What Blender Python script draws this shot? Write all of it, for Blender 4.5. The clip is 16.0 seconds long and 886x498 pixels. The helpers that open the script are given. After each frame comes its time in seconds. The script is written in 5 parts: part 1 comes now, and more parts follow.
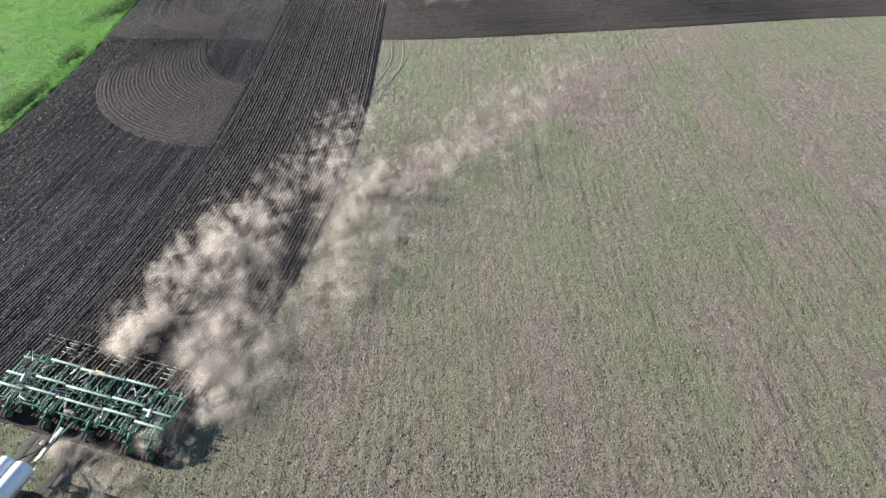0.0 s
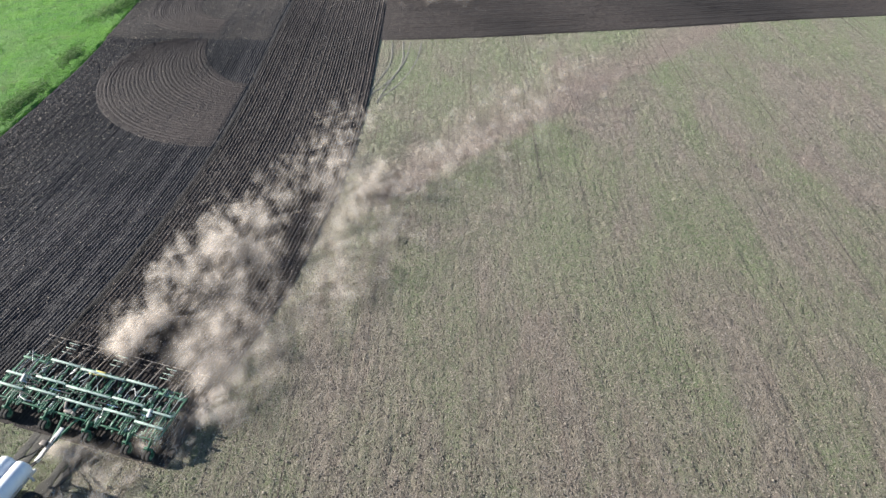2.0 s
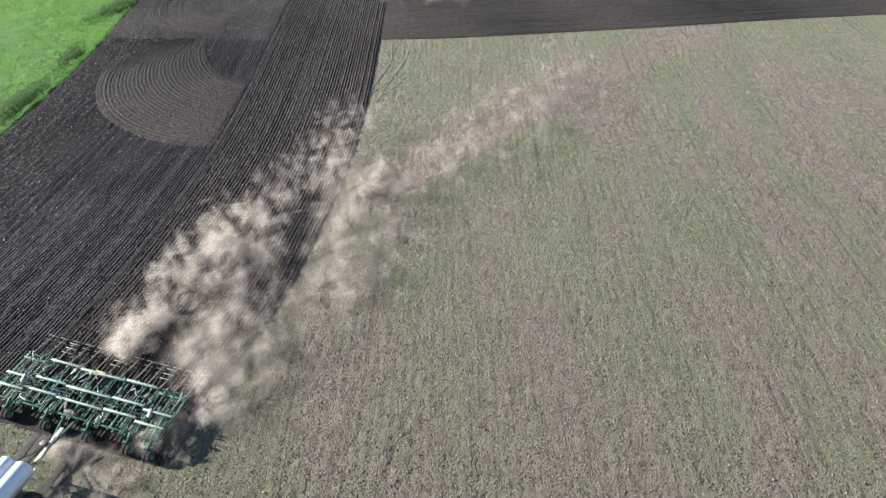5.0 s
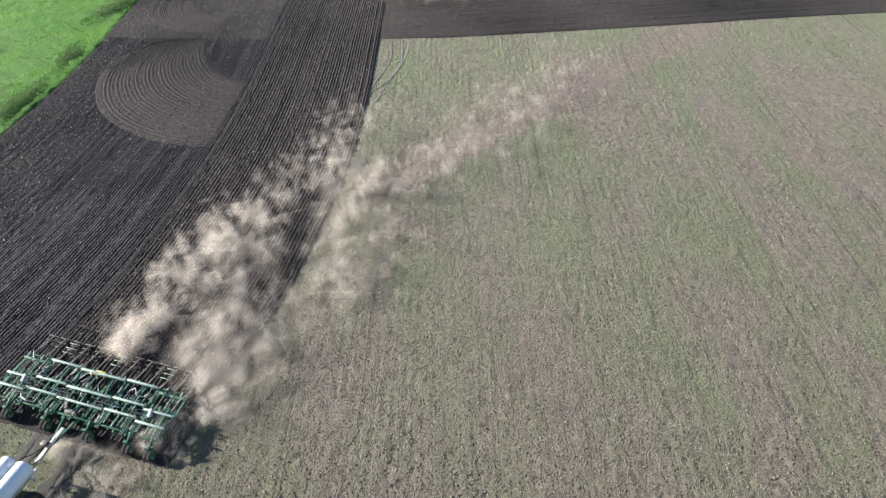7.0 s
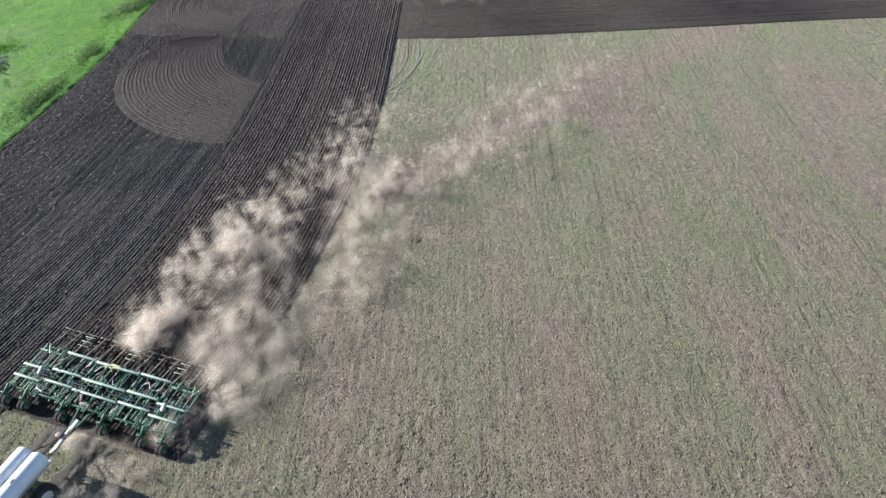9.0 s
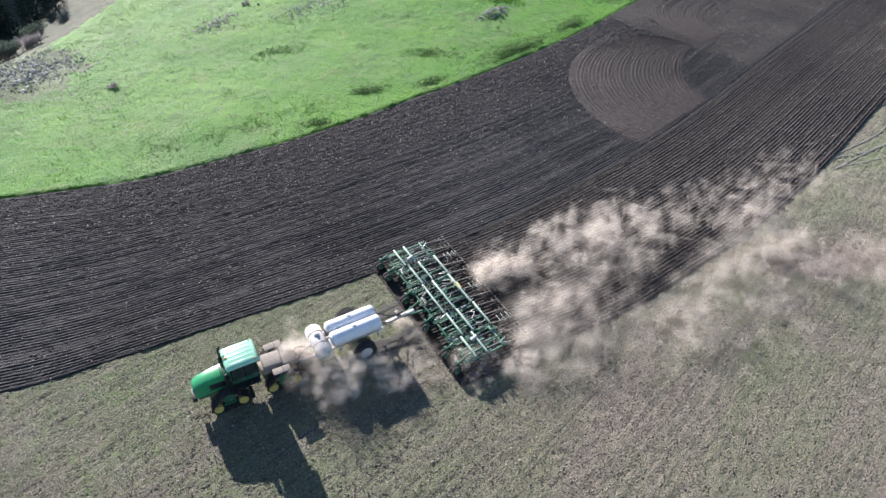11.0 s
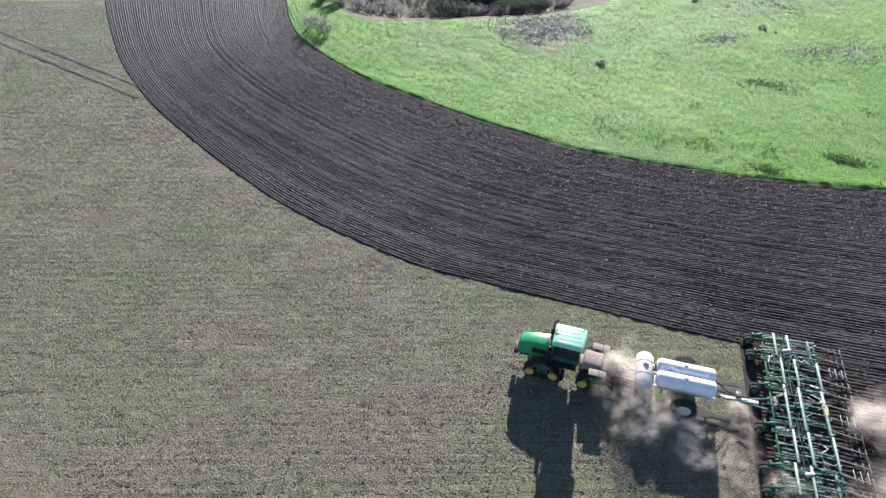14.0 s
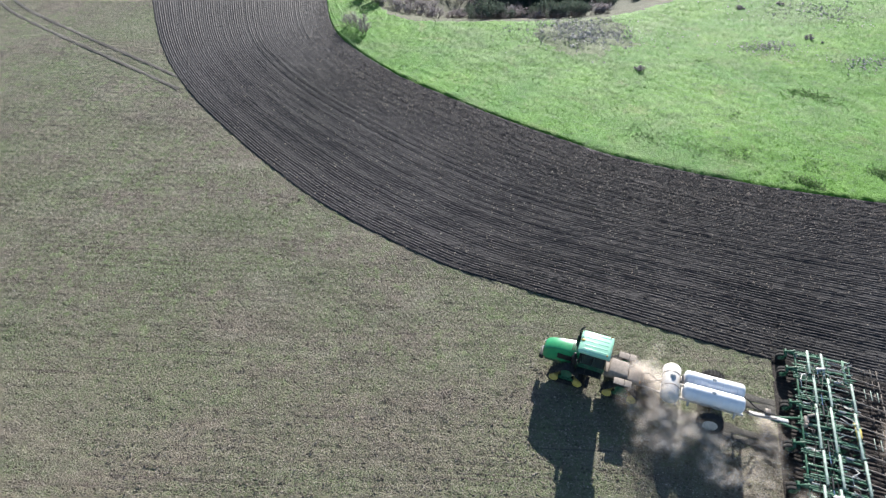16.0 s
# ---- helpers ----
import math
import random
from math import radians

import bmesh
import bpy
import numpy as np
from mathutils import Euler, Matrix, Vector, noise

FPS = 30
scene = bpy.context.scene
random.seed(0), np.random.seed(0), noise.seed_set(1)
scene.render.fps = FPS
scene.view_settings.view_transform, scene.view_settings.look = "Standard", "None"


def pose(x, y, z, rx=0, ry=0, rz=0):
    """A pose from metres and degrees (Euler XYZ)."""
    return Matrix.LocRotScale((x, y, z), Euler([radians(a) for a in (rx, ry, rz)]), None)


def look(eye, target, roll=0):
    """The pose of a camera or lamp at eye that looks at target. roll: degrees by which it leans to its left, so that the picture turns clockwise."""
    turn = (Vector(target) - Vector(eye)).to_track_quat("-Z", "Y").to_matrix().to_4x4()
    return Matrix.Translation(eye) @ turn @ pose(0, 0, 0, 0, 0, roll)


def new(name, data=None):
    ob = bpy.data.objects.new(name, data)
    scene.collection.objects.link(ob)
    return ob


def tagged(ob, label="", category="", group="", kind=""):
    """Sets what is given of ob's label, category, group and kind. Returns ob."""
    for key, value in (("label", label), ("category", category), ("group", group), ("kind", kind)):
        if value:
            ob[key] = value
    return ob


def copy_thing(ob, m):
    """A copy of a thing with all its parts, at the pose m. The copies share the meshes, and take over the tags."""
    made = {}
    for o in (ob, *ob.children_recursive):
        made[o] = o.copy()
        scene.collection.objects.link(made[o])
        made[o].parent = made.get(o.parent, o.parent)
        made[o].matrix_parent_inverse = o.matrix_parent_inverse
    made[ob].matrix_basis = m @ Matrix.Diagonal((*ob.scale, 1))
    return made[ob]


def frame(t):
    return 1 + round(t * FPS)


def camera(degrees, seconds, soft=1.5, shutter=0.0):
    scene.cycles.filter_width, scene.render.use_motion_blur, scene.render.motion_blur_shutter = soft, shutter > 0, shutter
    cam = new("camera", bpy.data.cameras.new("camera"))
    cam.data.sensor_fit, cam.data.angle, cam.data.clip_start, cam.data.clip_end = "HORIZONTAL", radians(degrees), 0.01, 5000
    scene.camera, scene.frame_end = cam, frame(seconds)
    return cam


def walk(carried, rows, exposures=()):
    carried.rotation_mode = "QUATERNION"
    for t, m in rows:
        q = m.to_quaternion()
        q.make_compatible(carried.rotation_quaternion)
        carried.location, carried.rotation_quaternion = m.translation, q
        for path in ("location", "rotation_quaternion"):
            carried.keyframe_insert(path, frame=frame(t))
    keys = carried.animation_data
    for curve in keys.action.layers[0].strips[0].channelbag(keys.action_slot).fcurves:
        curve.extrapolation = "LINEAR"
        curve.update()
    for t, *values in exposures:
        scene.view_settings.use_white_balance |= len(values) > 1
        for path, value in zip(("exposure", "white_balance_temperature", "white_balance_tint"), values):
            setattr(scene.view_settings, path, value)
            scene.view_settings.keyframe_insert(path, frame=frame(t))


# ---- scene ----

H = 40.0                                  # the camera hovers this high over the field


def aim(yaw, pitch, roll):
    return pose(0, 0, H, 90 + pitch, 0, yaw) @ pose(0, 0, 0, 0, 0, roll)


# ---------------------------------------------------------------- camera: hovers, then turns left after the machines
cam = camera(70.74, 16.0)
walk(cam, [
    (0.0, aim(0.0, -42.43, 0.90)),
    (4.0, aim(0.0, -42.43, 0.88)),
    (6.5, aim(0.0, -42.54, 0.70)),
    (8.2, aim(0.0, -42.54, 0.68)),
    (8.7, aim(0.3, -42.54, 0.62)),
    (9.0, aim(1.6, -42.53, 0.52)),
    (9.5, aim(8.2, -42.50, 0.30)),
    (10.0, aim(19.3, -42.48, 0.10)),
    (10.3, aim(27.1, -42.47, 0.04)),
    (10.5, aim(32.58, -42.41, 0.05)),
    (11.0, aim(44.37, -42.32, -0.04)),
    (11.5, aim(55.73, -42.20, 0.01)),
    (12.0, aim(65.21, -42.06, 0.05)),
    (12.5, aim(72.02, -42.00, 0.02)),
    (13.0, aim(78.46, -41.94, 0.01)),
    (13.5, aim(84.87, -41.86, 0.06)),
    (14.0, aim(89.37, -41.81, 0.10)),
    (14.5, aim(91.57, -41.78, 0.17)),
    (15.0, aim(92.35, -41.75, 0.22)),
    (15.5, aim(92.73, -41.76, 0.20)),
    (16.0, aim(92.91, -41.77, 0.17)),
], exposures=((0.0, 1.55, 6600, 10), (8.2, 1.55, 6600, 10), (11.0, 1.58, 6350, 15), (13.5, 1.60, 6350, 15), (15.0, 1.58, 6500, 12), (16.0, 1.58, 6500, 11)))

# ---------------------------------------------------------------- light: low sun from beyond the meadow, clear sky
SUN_EL, SUN_AZ = radians(18.6), math.atan2(-11.1, 2.4)
world = bpy.data.worlds.new("world")
scene.world = world
world.use_nodes = True
wn = world.node_tree
sky = wn.nodes.new("ShaderNodeTexSky")
sky.sky_type, sky.sun_disc = "NISHITA", False
sky.sun_elevation, sky.sun_rotation = SUN_EL, SUN_AZ
sky.air_density, sky.dust_density, sky.ozone_density = 1.0, 0.4, 3.0
bg = wn.nodes["Background"]
bg.inputs["Strength"].default_value = 0.060
wn.links.new(sky.outputs[0], bg.inputs["Color"])
sun = new("sun", bpy.data.lights.new("sun", "SUN"))
sun.data.energy, sun.data.angle, sun.data.color = 4.8, radians(0.53), (1.0, 0.965, 0.915)
sun.matrix_world = look((math.sin(SUN_AZ) * math.cos(SUN_EL) * 200, math.cos(SUN_AZ) * math.cos(SUN_EL) * 200, math.sin(SUN_EL) * 200), (0, 0, 0))

# ---------------------------------------------------------------- materials


class Nodes:
    """Short hand for a node material."""

    def __init__(self, name):
        self.m = bpy.data.materials.new(name)
        self.m.use_nodes = True
        self.t = self.m.node_tree
        self.b = self.t.nodes["Principled BSDF"]
        self.co = self.t.nodes.new("ShaderNodeTexCoord").outputs["Object"]
        self.b.inputs["Specular IOR Level"].default_value = 0.3

    def n(self, kind, **sets):
        node = self.t.nodes.new(kind)
        for key, value in sets.items():
            node.inputs[key].default_value = value
        return node

    def link(self, a, b):
        self.t.links.new(a, b)

    def place(self, scale=(1, 1, 1), turn=0.0, source=None):
        node = self.n("ShaderNodeMapping", Scale=scale, Rotation=(0, 0, turn))
        self.link(source or self.co, node.inputs["Vector"])
        return node.outputs[0]

    def noise(self, scale, detail=3.0, rough=0.55, at=None, warp=0.0):
        node = self.n("ShaderNodeTexNoise", Scale=scale, Detail=detail, Roughness=rough, Distortion=warp)
        self.link(at or self.co, node.inputs["Vector"])
        return node.outputs[0]

    def ramp(self, fac, *stops):
        node = self.t.nodes.new("ShaderNodeValToRGB")
        e = node.color_ramp.elements
        while len(e) < len(stops):
            e.new(0.5)
        for el, (p, c) in zip(e, stops):
            el.position, el.color = p, (*c, 1) if len(c) == 3 else c
        self.link(fac, node.inputs[0])
        return node.outputs[0]

    def step(self, fac, lo, hi):
        node = self.n("ShaderNodeMapRange")
        node.inputs["From Min"].default_value, node.inputs["From Max"].default_value = lo, hi
        self.link(fac, node.inputs["Value"])
        return node.outputs[0]

    def mix(self, fac, a, b, blend="MIX"):
        node = self.t.nodes.new("ShaderNodeMix")
        node.data_type, node.blend_type = "RGBA", blend
        for sock, v in ((node.inputs[0], fac), (node.inputs[6], a), (node.inputs[7], b)):
            if isinstance(v, (int, float)):
                sock.default_value = v
            elif isinstance(v, tuple):
                sock.default_value = (*v, 1)
            else:
                self.link(v, sock)
        return node.outputs[2]

    def math(self, op, a, b):
        node = self.t.nodes.new("ShaderNodeMath")
        node.operation = op
        for sock, v in zip(node.inputs, (a, b)):
            if isinstance(v, (int, float)):
                sock.default_value = v
            else:
                self.link(v, sock)
        return node.outputs[0]

    def bump(self, height, strength=0.5, distance=0.05):
        node = self.n("ShaderNodeBump", Strength=strength, Distance=distance)
        self.link(height, node.inputs["Height"])
        self.link(node.outputs[0], self.b.inputs["Normal"])

    def done(self, color, rough=0.8, metal=0.0):
        for sock, v in ((self.b.inputs["Base Color"], color), (self.b.inputs["Roughness"], rough), (self.b.inputs["Metallic"], metal)):
            if isinstance(v, (int, float)):
                sock.default_value = v
            elif isinstance(v, tuple):
                sock.default_value = (*v, 1)
            else:
                self.link(v, sock)
        return self.m


def island(k):
    return k.t.nodes.new("ShaderNodeNewGeometry").outputs["Random Per Island"]


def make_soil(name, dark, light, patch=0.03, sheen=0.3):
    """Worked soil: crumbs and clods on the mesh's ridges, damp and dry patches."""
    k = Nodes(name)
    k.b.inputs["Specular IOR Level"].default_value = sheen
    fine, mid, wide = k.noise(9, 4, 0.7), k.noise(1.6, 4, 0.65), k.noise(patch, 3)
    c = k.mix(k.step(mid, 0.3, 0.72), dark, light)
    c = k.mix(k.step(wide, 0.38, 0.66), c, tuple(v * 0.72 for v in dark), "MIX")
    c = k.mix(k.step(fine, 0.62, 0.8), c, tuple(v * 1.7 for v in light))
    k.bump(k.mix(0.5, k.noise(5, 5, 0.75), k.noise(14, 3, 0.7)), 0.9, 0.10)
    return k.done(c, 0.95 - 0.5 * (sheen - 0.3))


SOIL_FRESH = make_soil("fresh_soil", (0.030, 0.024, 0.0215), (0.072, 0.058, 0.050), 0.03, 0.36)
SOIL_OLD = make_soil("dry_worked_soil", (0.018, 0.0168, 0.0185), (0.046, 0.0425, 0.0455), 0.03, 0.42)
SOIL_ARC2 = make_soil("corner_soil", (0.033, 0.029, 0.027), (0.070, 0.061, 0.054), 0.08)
# shade of the furrow beside the lane, painted as darker soil
SOIL_SHADE = make_soil("damp_turned_soil", (0.012, 0.0105, 0.0100), (0.030, 0.026, 0.024))
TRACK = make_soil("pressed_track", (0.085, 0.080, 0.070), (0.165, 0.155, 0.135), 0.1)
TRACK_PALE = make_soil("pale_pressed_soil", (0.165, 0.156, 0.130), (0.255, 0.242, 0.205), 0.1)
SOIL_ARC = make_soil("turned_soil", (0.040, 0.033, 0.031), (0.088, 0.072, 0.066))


def make_stubble():
    """Unworked field: grey-brown trash with clod shade painted as dark dots, faint rows, soft green and reddish
    patches.
    """
    k = Nodes("stubble_field")
    xyz = k.n("ShaderNodeSeparateXYZ")
    k.link(k.co, xyz.inputs[0])
    x, y = xyz.outputs[0], xyz.outputs[1]
    west = k.step(x, -12, -38)
    rows = k.place((1, 0.03, 1), radians(-0.8))
    seam = k.noise(4.2, 4, 0.75, rows)
    band = k.noise(0.42, 4, 0.6, k.place((1, 0.05, 1), radians(-0.8)))
    blot = k.noise(0.12, 6, 0.68, k.place((1, 0.42, 1)), 0.4)
    wide = k.noise(0.022, 3, 0.5)
    fine, mid = k.noise(8, 4, 0.8), k.noise(1.7, 5, 0.75)
    c = k.mix(k.step(mid, 0.3, 0.7), (0.150, 0.128, 0.102), (0.262, 0.226, 0.182))
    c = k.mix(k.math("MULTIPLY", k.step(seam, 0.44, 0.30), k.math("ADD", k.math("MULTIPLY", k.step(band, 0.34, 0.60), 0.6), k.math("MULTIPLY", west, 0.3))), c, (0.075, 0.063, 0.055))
    # reddish soil comes through in patches, and along one slanting bare band
    ruddy = k.math("MULTIPLY", k.step(k.noise(0.085, 6, 0.68, k.place((1, 0.45, 1)), 0.5), 0.50, 0.66), k.math("SUBTRACT", 0.42, k.math("MULTIPLY", west, 0.30)))
    c = k.mix(ruddy, c, (0.205, 0.150, 0.134))
    c = k.mix(k.math("MULTIPLY", k.step(k.noise(0.6, 4, 0.65, k.place((1, 0.04, 1), radians(-0.8))), 0.52, 0.66), 0.35), c, (0.190, 0.138, 0.120))
    slant = k.math("ADD", k.math("MULTIPLY", x, -0.673), k.math("ADD", k.math("MULTIPLY", y, 0.740), k.math("MULTIPLY", k.noise(0.25, 4, 0.7), 5.0)))
    bare = k.math("MULTIPLY", k.math("MULTIPLY", k.step(slant, 43.2, 45.2), k.step(slant, 53.5, 46.0)), k.step(x, -14, -4))
    # darker brown patches on the side towards the worked strip
    c = k.mix(k.math("MULTIPLY", west, k.math("MULTIPLY", k.step(k.noise(0.16, 5, 0.7, warp=0.5), 0.47, 0.62), 0.75)), c, (0.105, 0.088, 0.073))
    c = k.mix(k.math("MULTIPLY", k.step(k.noise(0.42, 5, 0.7, warp=0.5), 0.50, 0.66), 0.40), c, (0.098, 0.084, 0.075))
    # soft green cover
    clump = k.math("MULTIPLY", k.noise(0.55, 4, 0.7), k.math("MULTIPLY", west, 0.10))
    lean = k.math("MULTIPLY", k.step(y, 30, 95), 0.06)
    patch = k.step(k.math("ADD", k.math("ADD", k.math("ADD", blot, lean), clump), k.math("ADD", k.math("MULTIPLY", wide, 0.40), k.math("MULTIPLY", band, 0.20))), 0.70, 1.00)
    patch = k.math("MULTIPLY", patch, k.math("SUBTRACT", 1.0, k.math("MULTIPLY", bare, 0.85)))
    c = k.mix(k.math("MULTIPLY", patch, 0.55), c, (0.150, 0.190, 0.092))
    c = k.mix(k.math("MULTIPLY", k.math("MULTIPLY", k.step(k.noise(2.6, 4, 0.75), 0.44, 0.62), patch), 0.70), c, (0.110, 0.172, 0.060))
    fleck = k.math("MULTIPLY", k.step(k.noise(0.7, 6, 0.8), 0.49, 0.64), k.step(k.noise(0.07, 4, 0.65), 0.38, 0.54))
    c = k.mix(k.math("MULTIPLY", k.math("MULTIPLY", fleck, west), 0.92), c, (0.180, 0.250, 0.098))
    c = k.mix(k.math("MULTIPLY", k.math("MULTIPLY", west, k.step(k.noise(0.30, 6, 0.75, k.place((1, 0.5, 1)), 0.6), 0.52, 0.66)), 0.5), c, (0.275, 0.265, 0.205))
    c = k.mix(k.math("MULTIPLY", bare, 0.55), c, (0.225, 0.172, 0.148))
    # backlit shade put into the colour on the side towards the sun
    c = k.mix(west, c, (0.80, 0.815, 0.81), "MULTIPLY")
    # painted: self-shade darkens the field's foot, distance haze lightens its far end
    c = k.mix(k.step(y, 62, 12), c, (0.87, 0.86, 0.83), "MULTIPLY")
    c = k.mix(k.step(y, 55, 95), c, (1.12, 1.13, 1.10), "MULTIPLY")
    # straw and small stones, trash shadows of no height, and drill marks that come and go
    c = k.mix(k.math("MULTIPLY", k.step(fine, 0.54, 0.68), 0.8), c, (0.42, 0.385, 0.335))
    line = k.noise(5.2, 3, 0.6, k.place((1, 0.010, 1), radians(-0.8)))
    shown = k.step(k.noise(0.11, 4, 0.65, k.place((1, 0.35, 1))), 0.40, 0.56)
    c = k.mix(k.math("MULTIPLY", k.math("MULTIPLY", k.step(line, 0.44, 0.34), shown), 0.75), c, (0.075, 0.062, 0.054))
    # pits between the clods, with the clods' shadows painted in as dark dots
    pit_shade = k.n("ShaderNodeTexVoronoi", Scale=3.7, Randomness=0.95)
    k.link(k.place((1.2, 0.85, 1)), pit_shade.inputs["Vector"])
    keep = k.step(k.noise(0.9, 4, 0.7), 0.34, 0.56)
    dot = k.math("MULTIPLY", k.step(pit_shade.outputs["Distance"], 0.36, 0.14), keep)
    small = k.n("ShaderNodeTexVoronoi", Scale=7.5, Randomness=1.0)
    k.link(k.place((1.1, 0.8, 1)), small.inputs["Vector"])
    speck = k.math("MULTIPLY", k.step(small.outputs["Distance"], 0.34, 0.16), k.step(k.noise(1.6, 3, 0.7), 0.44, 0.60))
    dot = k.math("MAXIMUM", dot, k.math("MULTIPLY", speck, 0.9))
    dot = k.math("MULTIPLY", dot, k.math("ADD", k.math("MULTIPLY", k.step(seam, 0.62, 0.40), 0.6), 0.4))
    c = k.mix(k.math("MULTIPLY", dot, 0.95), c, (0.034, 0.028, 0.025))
    hump = k.math("SUBTRACT", k.mix(0.15, k.noise(6.5, 5, 0.8), seam), k.math("MULTIPLY", dot, 0.9))
    k.bump(hump, 1.0, 0.17)
    return k.done(c, 0.95)


STUBBLE = make_stubble()


def make_grass():
    """Short fresh meadow grass: lush and pale sweeps, grazed and weedy mottling, dark tufts."""
    k = Nodes("meadow_grass")
    wide, mid, fine = k.noise(0.045, 5, 0.65, warp=0.5), k.noise(0.5, 5, 0.7), k.noise(4, 4, 0.75)
    c = k.mix(k.step(wide, 0.36, 0.62), (0.046, 0.180, 0.008), (0.094, 0.246, 0.013))
    c = k.mix(k.math("MULTIPLY", k.step(k.noise(0.10, 6, 0.72, k.place((1, 0.6, 1)), 0.8), 0.47, 0.64), 0.70), c, (0.108, 0.188, 0.055))
    c = k.mix(k.math("MULTIPLY", k.step(k.noise(0.22, 6, 0.75, warp=0.6), 0.55, 0.70), 0.55), c, (0.165, 0.172, 0.070))
    c = k.mix(k.math("MULTIPLY", k.step(mid, 0.50, 0.70), 0.35), c, (0.125, 0.228, 0.052))
    c = k.mix(k.math("MULTIPLY", k.step(fine, 0.48, 0.70), 0.75), c, (0.030, 0.088, 0.012))
    c = k.mix(k.math("MULTIPLY", k.step(k.noise(0.9, 6, 0.82, k.place((1.0, 0.6, 1))), 0.51, 0.66), 0.75), c, (0.040, 0.098, 0.022))
    c = k.mix(k.step(k.noise(1.3, 4, 0.8), 0.66, 0.74), c, (0.080, 0.080, 0.045))
    k.bump(k.mix(0.5, k.noise(1.3, 6, 0.78), fine), 1.0, 0.28)
    return k.done(c, 0.85)


GRASS = make_grass()


def make_plain(name, color, rough=0.7, vary=0.35, scale=6.0, metal=0.0, bump=0.2, dust=0.0):
    """Paint, rubber, bark and the like, with a coat of field dust where dust > 0."""
    k = Nodes(name)
    c = k.mix(k.step(k.noise(scale, 4, 0.6), 0.3, 0.75), tuple(v * (1 - vary) for v in color), tuple(min(1, v * (1 + vary)) for v in color))
    if dust:
        c = k.mix(k.math("MULTIPLY", k.step(k.noise(1.7, 5, 0.7), 0.62 - 0.5 * dust, 0.75), min(1.0, dust * 1.3)), c, (0.34, 0.29, 0.24))
    if bump:
        k.bump(k.noise(scale * 3, 3), bump, 0.02)
    return k.done(c, rough, metal)


def make_leafy(name, a, b, c=None, rough=0.75, thin=0.0):
    """Each clump its own shade; thin leaves let light through."""
    k = Nodes(name)
    col = k.ramp(island(k), (0.0, a), (0.6, b), (1.0, c or b))
    m = k.done(col, rough)
    if thin:
        tl, mx = k.n("ShaderNodeBsdfTranslucent"), k.n("ShaderNodeMixShader", Fac=thin)
        k.link(col, tl.inputs["Color"])
        k.link(k.b.outputs[0], mx.inputs[1])
        k.link(tl.outputs[0], mx.inputs[2])
        k.link(mx.outputs[0], k.t.nodes["Material Output"].inputs["Surface"])
    return m


CLOD_DARK = make_leafy("soil_clods", (0.032, 0.029, 0.030), (0.085, 0.077, 0.076), (0.30, 0.27, 0.245), 0.95)
CLOD_STRIP = make_leafy("clods_and_trash", (0.034, 0.030, 0.029), (0.105, 0.088, 0.078), (0.34, 0.29, 0.235), 0.95)
CLOD_FIELD = make_leafy("stubble_and_clods", (0.075, 0.058, 0.048), (0.20, 0.165, 0.135), (0.40, 0.35, 0.28), 0.95)
SPROUT = make_leafy("green_sprouts", (0.095, 0.155, 0.058), (0.155, 0.230, 0.095), (0.26, 0.33, 0.14), 0.75, 0.5)
TUFT = make_leafy("grass_tufts", (0.040, 0.125, 0.014), (0.085, 0.225, 0.022), (0.16, 0.28, 0.065), 0.75, 0.5)
WEED = make_leafy("weeds", (0.048, 0.105, 0.032), (0.095, 0.180, 0.056), (0.26, 0.33, 0.17), 0.75, 0.4)
TWIG = make_leafy("bare_twigs", (0.15, 0.135, 0.142), (0.30, 0.275, 0.29), (0.48, 0.445, 0.455), 0.9, 0.35)
NEEDLE = make_leafy("dark_leaves", (0.014, 0.028, 0.022), (0.032, 0.055, 0.038), (0.060, 0.085, 0.060))
DARK_LEAF = make_leafy("grey_green_leaves", (0.045, 0.065, 0.050), (0.10, 0.13, 0.10), (0.17, 0.20, 0.16), 0.8, 0.3)
BARK = make_plain("bark", (0.16, 0.13, 0.12), 0.9, 0.4, 8)
STONE = make_leafy("loose_stone", (0.14, 0.14, 0.115), (0.31, 0.305, 0.265), (0.48, 0.46, 0.42), 0.9)
GULLY = make_soil("gully_ground", (0.060, 0.070, 0.040), (0.125, 0.120, 0.080), 0.06)
SCREE = make_soil("scree_ground", (0.125, 0.165, 0.070), (0.245, 0.265, 0.165), 0.2)
BANK = make_soil("bare_bank", (0.095, 0.082, 0.056), (0.19, 0.155, 0.115), 0.2)

# ---------------------------------------------------------------- the plan: edges of meadow, old strip and fresh lane


def smooth_curve(points, step):
    """Catmull-Rom through the points, resampled at even steps: an array of x, y."""
    p = np.array(points, float)
    q = np.vstack([2 * p[0] - p[1], p, 2 * p[-1] - p[-2]])
    out = []
    for i in range(1, len(q) - 2):
        t = np.linspace(0, 1, 24, endpoint=False)[:, None]
        a, b, c, d = q[i - 1], q[i], q[i + 1], q[i + 2]
        out.append(0.5 * (2 * b + (c - a) * t + (2 * a - 5 * b + 4 * c - d) * t ** 2 + (3 * b - a - 3 * c + d) * t ** 3))
    out = np.vstack(out + [p[-1:]])
    s = np.r_[0, np.cumsum(np.linalg.norm(np.diff(out, axis=0), axis=1))]
    n = max(2, int(s[-1] / step))
    at = np.linspace(0, s[-1], n)
    return np.c_[np.interp(at, s, out[:, 0]), np.interp(at, s, out[:, 1])]


